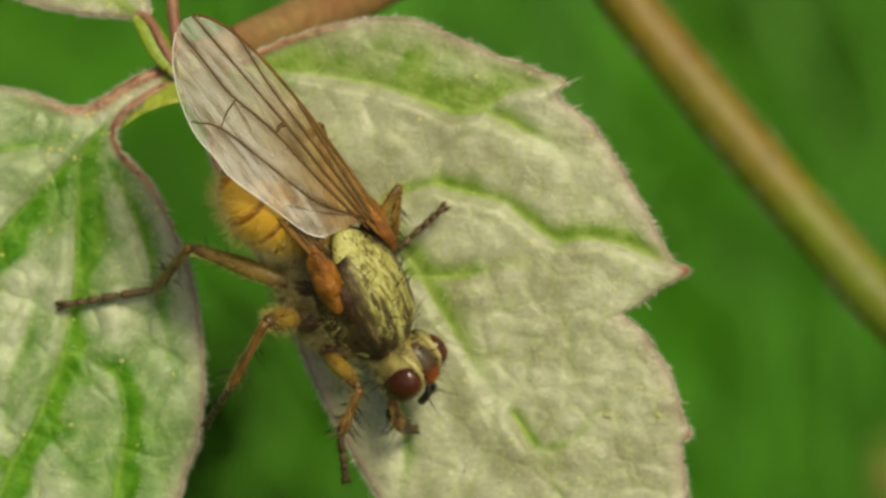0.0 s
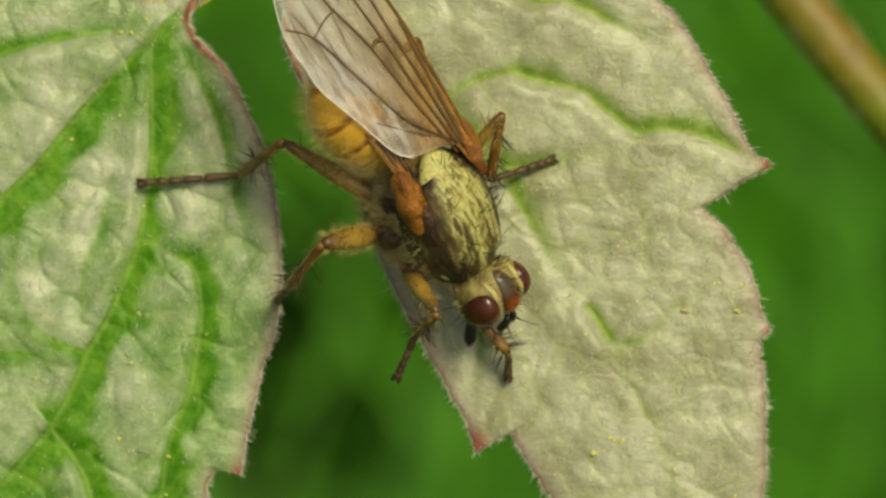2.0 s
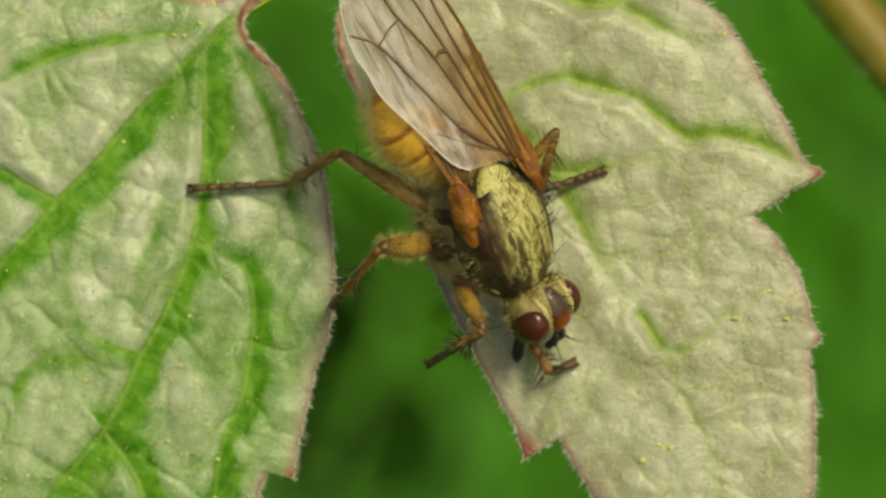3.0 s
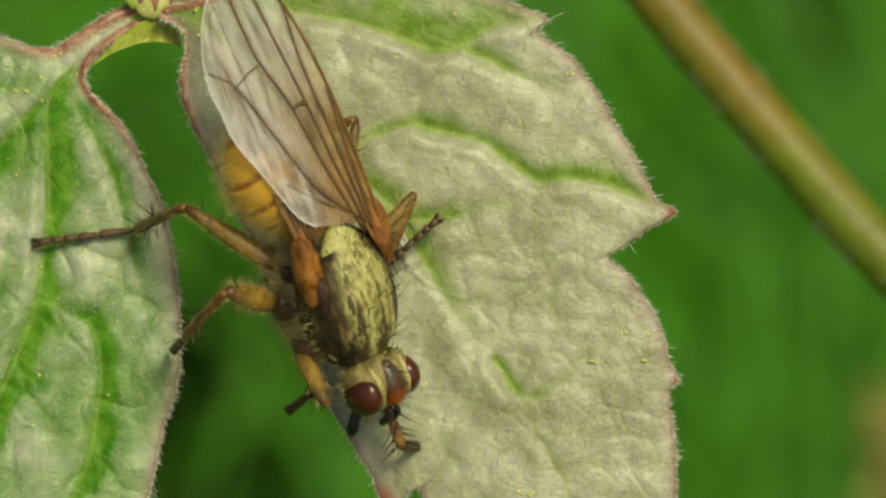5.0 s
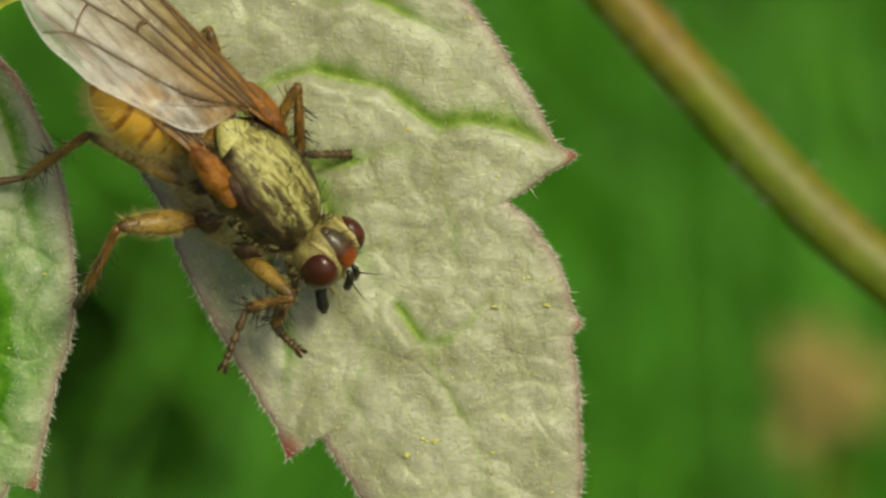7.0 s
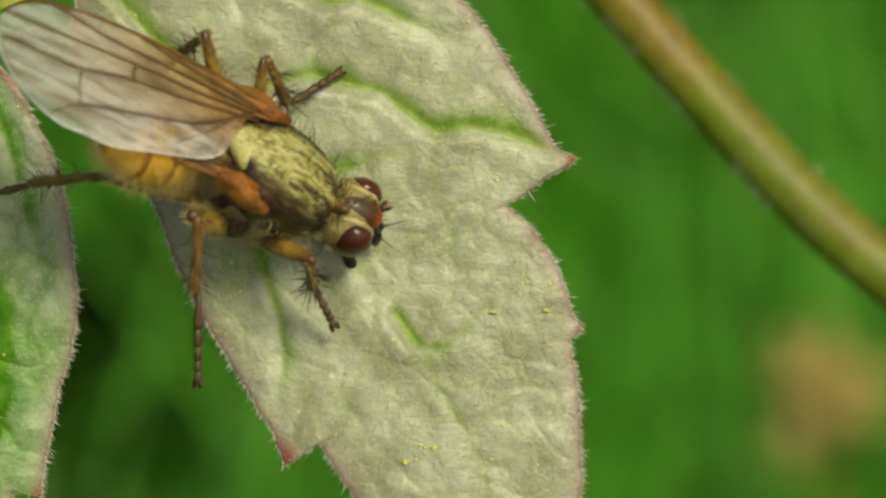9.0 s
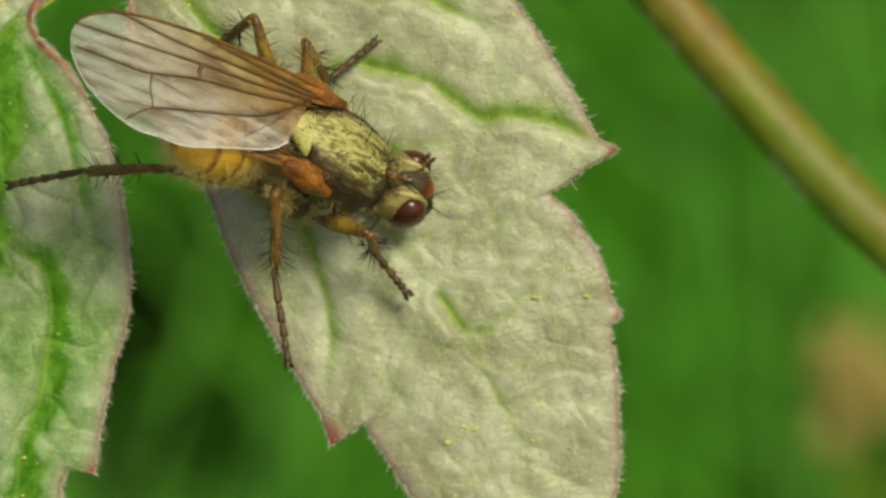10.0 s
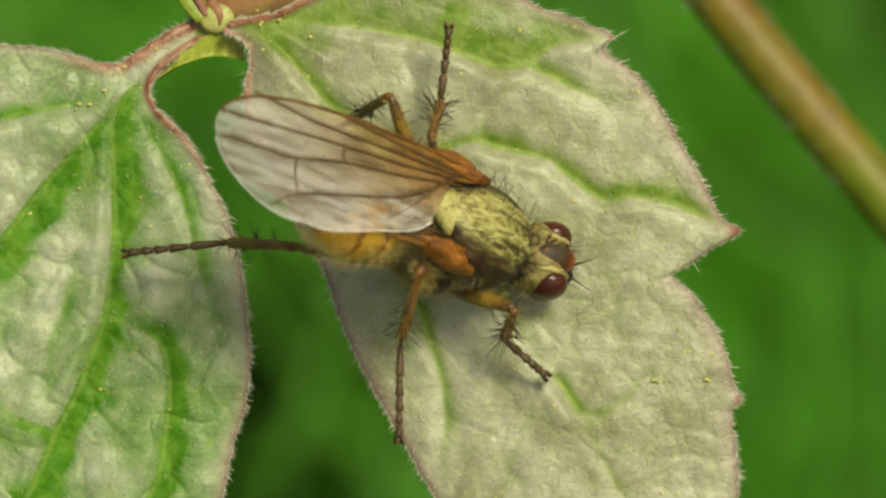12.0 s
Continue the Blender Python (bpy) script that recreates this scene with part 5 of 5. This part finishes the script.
def motions():
    """The fly's turn and the steps of its six legs."""
    body, steps = [], {name: ([], [], []) for name in LEGS}
    signs = {"right_hind": (1, -1, -1, -12, -12), "right_mid": (1, -1, -1, -100, -300), "right_front": (1, -1, -1, -10, -40),
             "left_hind": (1, -1, -1, 30, 8), "left_mid": (1, -1, -1, 60, 10), "left_front": (1, -1, -1, 75, 8)}

    def moment(t, at, *legs):
        x, y, heading, pitch, roll = at
        turn = Matrix.Rotation(radians(heading), 4, "Z") @ Matrix.Rotation(radians(pitch), 4, "Y") @ Matrix.Rotation(radians(roll), 4, "X")
        m = Matrix.Translation(near(x, y, 300 if t > 9 else 265)) @ turn
        body.append((t, PLAN @ m))
        back = m.inverted()
        for name, (kx, ky, ax, ay, tx, ty) in zip(LEGS, legs):
            hip, (a, b, c) = LEGS[name]
            s = signs[name]
            p0 = m @ mm(hip[0] + 2.3, hip[1], hip[2])
            p1 = reach(p0, kx, ky, a * MM, s[0], s[3])
            p2 = reach(p1, ax, ay, b * MM, s[1], s[3])
            p3 = reach(p2, tx, ty, c * MM, s[2], s[4])
            for rows, one, two in zip(steps[name], (p0, p1, p2), (p1, p2, p3)):
                rows.append((t, back @ aim(one, two)))

    moment(0.0, (621, 402, -63.7, 28.9, -41.6), (322, 432, 275, 512, 112, 540), (470, 570, 405, 690, 365, 752), (637, 687, 602, 770, 612, 850), (568, 212, 508, 272, 548, 412), (705, 328, 697, 405, 785, 368), (690, 690, 700, 730, 735, 760))
    moment(0.5, (631, 413, -64.6, 30.2, -40.1), (327, 428, 274, 512, 120, 527), (493, 572, 408, 696, 359, 760), (652, 696, 612, 770, 607, 845), (572, 219, 512, 279, 552, 418), (711, 335, 701, 408, 785, 371), (686, 731, 716, 760, 746, 780))
    moment(1.0, (655, 452, -64.4, 31.8, -41.4), (361, 452, 287, 500, 129, 520), (460, 647, 376, 737, 365, 754), (678, 731, 645, 815, 654, 889), (597, 252, 538, 311, 578, 449), (736, 365, 726, 404, 785, 363), (742, 745, 762, 775, 772, 802))
    moment(1.5, (656, 457, -63.5, 29.3, -37.1), (367, 457, 290, 511, 138, 525), (471, 652, 369, 730, 359, 742), (677, 731, 638, 802, 643, 887), (600, 252, 542, 311, 582, 448), (736, 372, 723, 411, 787, 371), (721, 748, 740, 787, 770, 814))
    moment(2.0, (645, 461, -66.4, 29.6, -37.2), (364, 446, 305, 505, 140, 525), (443, 628, 384, 707, 374, 719), (645, 746, 610, 780, 576, 859), (605, 255, 546, 314, 585, 451), (752, 397, 736, 495, 821, 483), (718, 770, 748, 790, 769, 822))
    moment(2.5, (652, 465, -67.0, 29.9, -38.6), (373, 455, 294, 516, 147, 528), (448, 628, 390, 710, 380, 722), (646, 754, 612, 794, 568, 844), (607, 263, 548, 322, 589, 460), (751, 402, 732, 503, 823, 484), (720, 778, 744, 803, 769, 819))
    moment(4.5, (660, 507, -78.0, 25.6, -34.7), (377, 456, 304, 506, 150, 518), (473, 614, 388, 691, 378, 702), (594, 813, 560, 740, 485, 717), (669, 318, 610, 376, 648, 512), (775, 450, 736, 527, 823, 484), (715, 833, 730, 852, 754, 886))
    moment(5.0, (653, 496, -75.9, 23.7, -34.5), (368, 459, 292, 504, 139, 523), (447, 611, 374, 692, 365, 703), (617, 806, 602, 782, 554, 816), (681, 277, 623, 335, 661, 471), (773, 442, 744, 510, 827, 476), (728, 826, 733, 840, 772, 879))
    moment(5.5, (665, 507, -73.0, 27.0, -33.7), (385, 471, 289, 516, 136, 525), (472, 624, 380, 698, 371, 709), (625, 810, 632, 842, 632, 918), (687, 300, 630, 357, 668, 492), (783, 446, 750, 520, 826, 471), (735, 842, 759, 846, 793, 870))
    moment(5.7, (665, 507, -73.0, 27.0, -33.7), (385, 471, 289, 516, 136, 525), (472, 624, 380, 698, 371, 709), (625, 810, 632, 842, 632, 918), (687, 300, 630, 357, 668, 492), (783, 446, 750, 520, 826, 471), (735, 842, 759, 846, 793, 870))
    moment(5.8, (636, 450, -62.8, 23.5, -27.1), (372, 445, 290, 506, 151, 532), (437, 602, 374, 698, 366, 710), (661, 751, 613, 770, 579, 876), (603, 260, 545, 318, 584, 453), (764, 387, 747, 506, 820, 480), (699, 775, 723, 818, 771, 878))
    moment(6.0, (636, 450, -62.8, 23.5, -27.1), (372, 445, 290, 506, 151, 532), (437, 602, 374, 698, 366, 710), (661, 751, 613, 770, 579, 876), (603, 260, 545, 318, 584, 453), (764, 387, 747, 506, 820, 480), (699, 775, 723, 818, 771, 878))
    moment(6.5, (637, 448, -62.7, 23.1, -28.4), (376, 446, 290, 510, 150, 535), (444, 591, 377, 697, 369, 708), (665, 758, 614, 768, 583, 872), (610, 265, 553, 323, 592, 457), (762, 389, 745, 509, 822, 472), (698, 773, 725, 816, 770, 871))
    moment(6.7, (637, 448, -62.7, 23.1, -28.4), (376, 446, 290, 510, 150, 535), (444, 591, 377, 697, 369, 708), (665, 758, 614, 768, 583, 872), (610, 265, 553, 323, 592, 457), (762, 389, 745, 509, 822, 472), (698, 773, 725, 816, 770, 871))
    moment(6.9, (630, 401, -52.9, 22.3, -32.4), (376, 419, 279, 496, 158, 514), (434, 584, 376, 695, 368, 707), (732, 712, 651, 729, 608, 831), (599, 250, 541, 308, 579, 444), (746, 347, 749, 468, 816, 468), (734, 696, 711, 734, 755, 817))
    moment(7.0, (630, 401, -52.9, 22.3, -32.4), (376, 419, 279, 496, 158, 514), (434, 584, 376, 695, 368, 707), (732, 712, 651, 729, 608, 831), (599, 250, 541, 308, 579, 444), (746, 347, 749, 468, 816, 468), (734, 696, 711, 734, 755, 817))
    moment(7.5, (631, 393, -53.5, 20.0, -27.7), (376, 425, 289, 498, 143, 528), (440, 590, 382, 702, 374, 714), (737, 713, 650, 735, 611, 832), (609, 274, 551, 332, 590, 468), (747, 351, 755, 467, 823, 467), (732, 717, 716, 749, 759, 814))
    moment(9.5, (669, 422, -33.5, 43.5, -35.1), (433, 502, 297, 504, 176, 527), (610, 549, 613, 685, 639, 845), (778, 627, 787, 656, 833, 724), (591, 243, 530, 291, 438, 342), (681, 287, 715, 360, 807, 292), (830, 521, 850, 541, 900, 491))
    moment(10.5, (688, 415, -32.7, 45.6, -33.4), (443, 497, 295, 498, 137, 522), (635, 539, 625, 677, 639, 842), (799, 614, 802, 648, 868, 729), (602, 233, 542, 282, 449, 333), (685, 278, 720, 347, 799, 283), (830, 521, 850, 541, 900, 491))
    moment(11.0, (696, 413, -32.9, 46.4, -32.7), (453, 493, 317, 498, 147, 522), (642, 538, 632, 678, 631, 805), (807, 611, 802, 650, 863, 730), (609, 231, 549, 280, 456, 330), (689, 277, 716, 343, 794, 295), (830, 521, 850, 541, 900, 491))
    moment(11.5, (696, 408, -31.7, 46.8, -33.3), (457, 494, 317, 493, 148, 516), (645, 530, 634, 665, 625, 819), (808, 608, 798, 647, 860, 727), (609, 230, 545, 276, 453, 325), (687, 274, 714, 337, 777, 289), (830, 521, 850, 541, 900, 491))
    moment(11.6, (721, 425, -29.8, 48.3, -31.4), (466, 509, 340, 501, 146, 522), (674, 549, 639, 670, 637, 839), (835, 613, 817, 666, 889, 728), (622, 249, 549, 294, 457, 344), (691, 321, 707, 259, 724, 109), (830, 521, 850, 541, 900, 491))
    moment(12.0, (721, 425, -29.8, 48.3, -31.4), (466, 509, 340, 501, 146, 522), (674, 549, 639, 670, 637, 839), (835, 613, 817, 666, 889, 728), (622, 249, 549, 294, 457, 344), (691, 321, 707, 259, 724, 109), (830, 521, 850, 541, 900, 491))

    walk(fly, body)
    # the far stalk stirs a little
    root = stalk.matrix_world.translation.copy()
    walk(stalk, [(t, Matrix.Translation(root + Vector((dx * U, 0, 0)))) for t, dx in ((0, 0), (5.5, 0), (6.5, 18), (7.5, 32), (9.5, 34), (10.5, 28), (12, 14))])
    # the smaller leaflet swings about the node in the wind
    rest = swaying.matrix_basis.copy()
    node = plan(318, 110, -34)

    def sway(degrees):
        return rest @ Matrix.Translation(node) @ Matrix.Rotation(radians(degrees), 4, "Z") @ Matrix.Translation(-node)
    walk(swaying, [(t, sway(a)) for t, a in ((0, 0), (0.5, 0.2), (1, 0.15), (1.5, 0.8), (2, 1.1), (2.5, 1.5), (2.7, 1.5), (4.3, 1.25), (4.5, 1.3), (5, 0.8), (5.5, 0.7), (6, -0.1), (6.5, 0.4), (7, -0.3), (7.5, 0.2), (7.7, 0.1), (9.3, 0.8), (9.5, 0.5), (10, 0.85), (10.5, 0.95), (11, 2), (12, 2))])
    for name, joint in joints.items():
        for ob, rows in zip(joint, steps[name]):
            walk(ob, rows)


build_ground()
build_grass()
stalk = build_stalk()
plant, swaying = build_plant()
build_pollen()
build_seed_head()
fly, joints = build_fly()
motions()
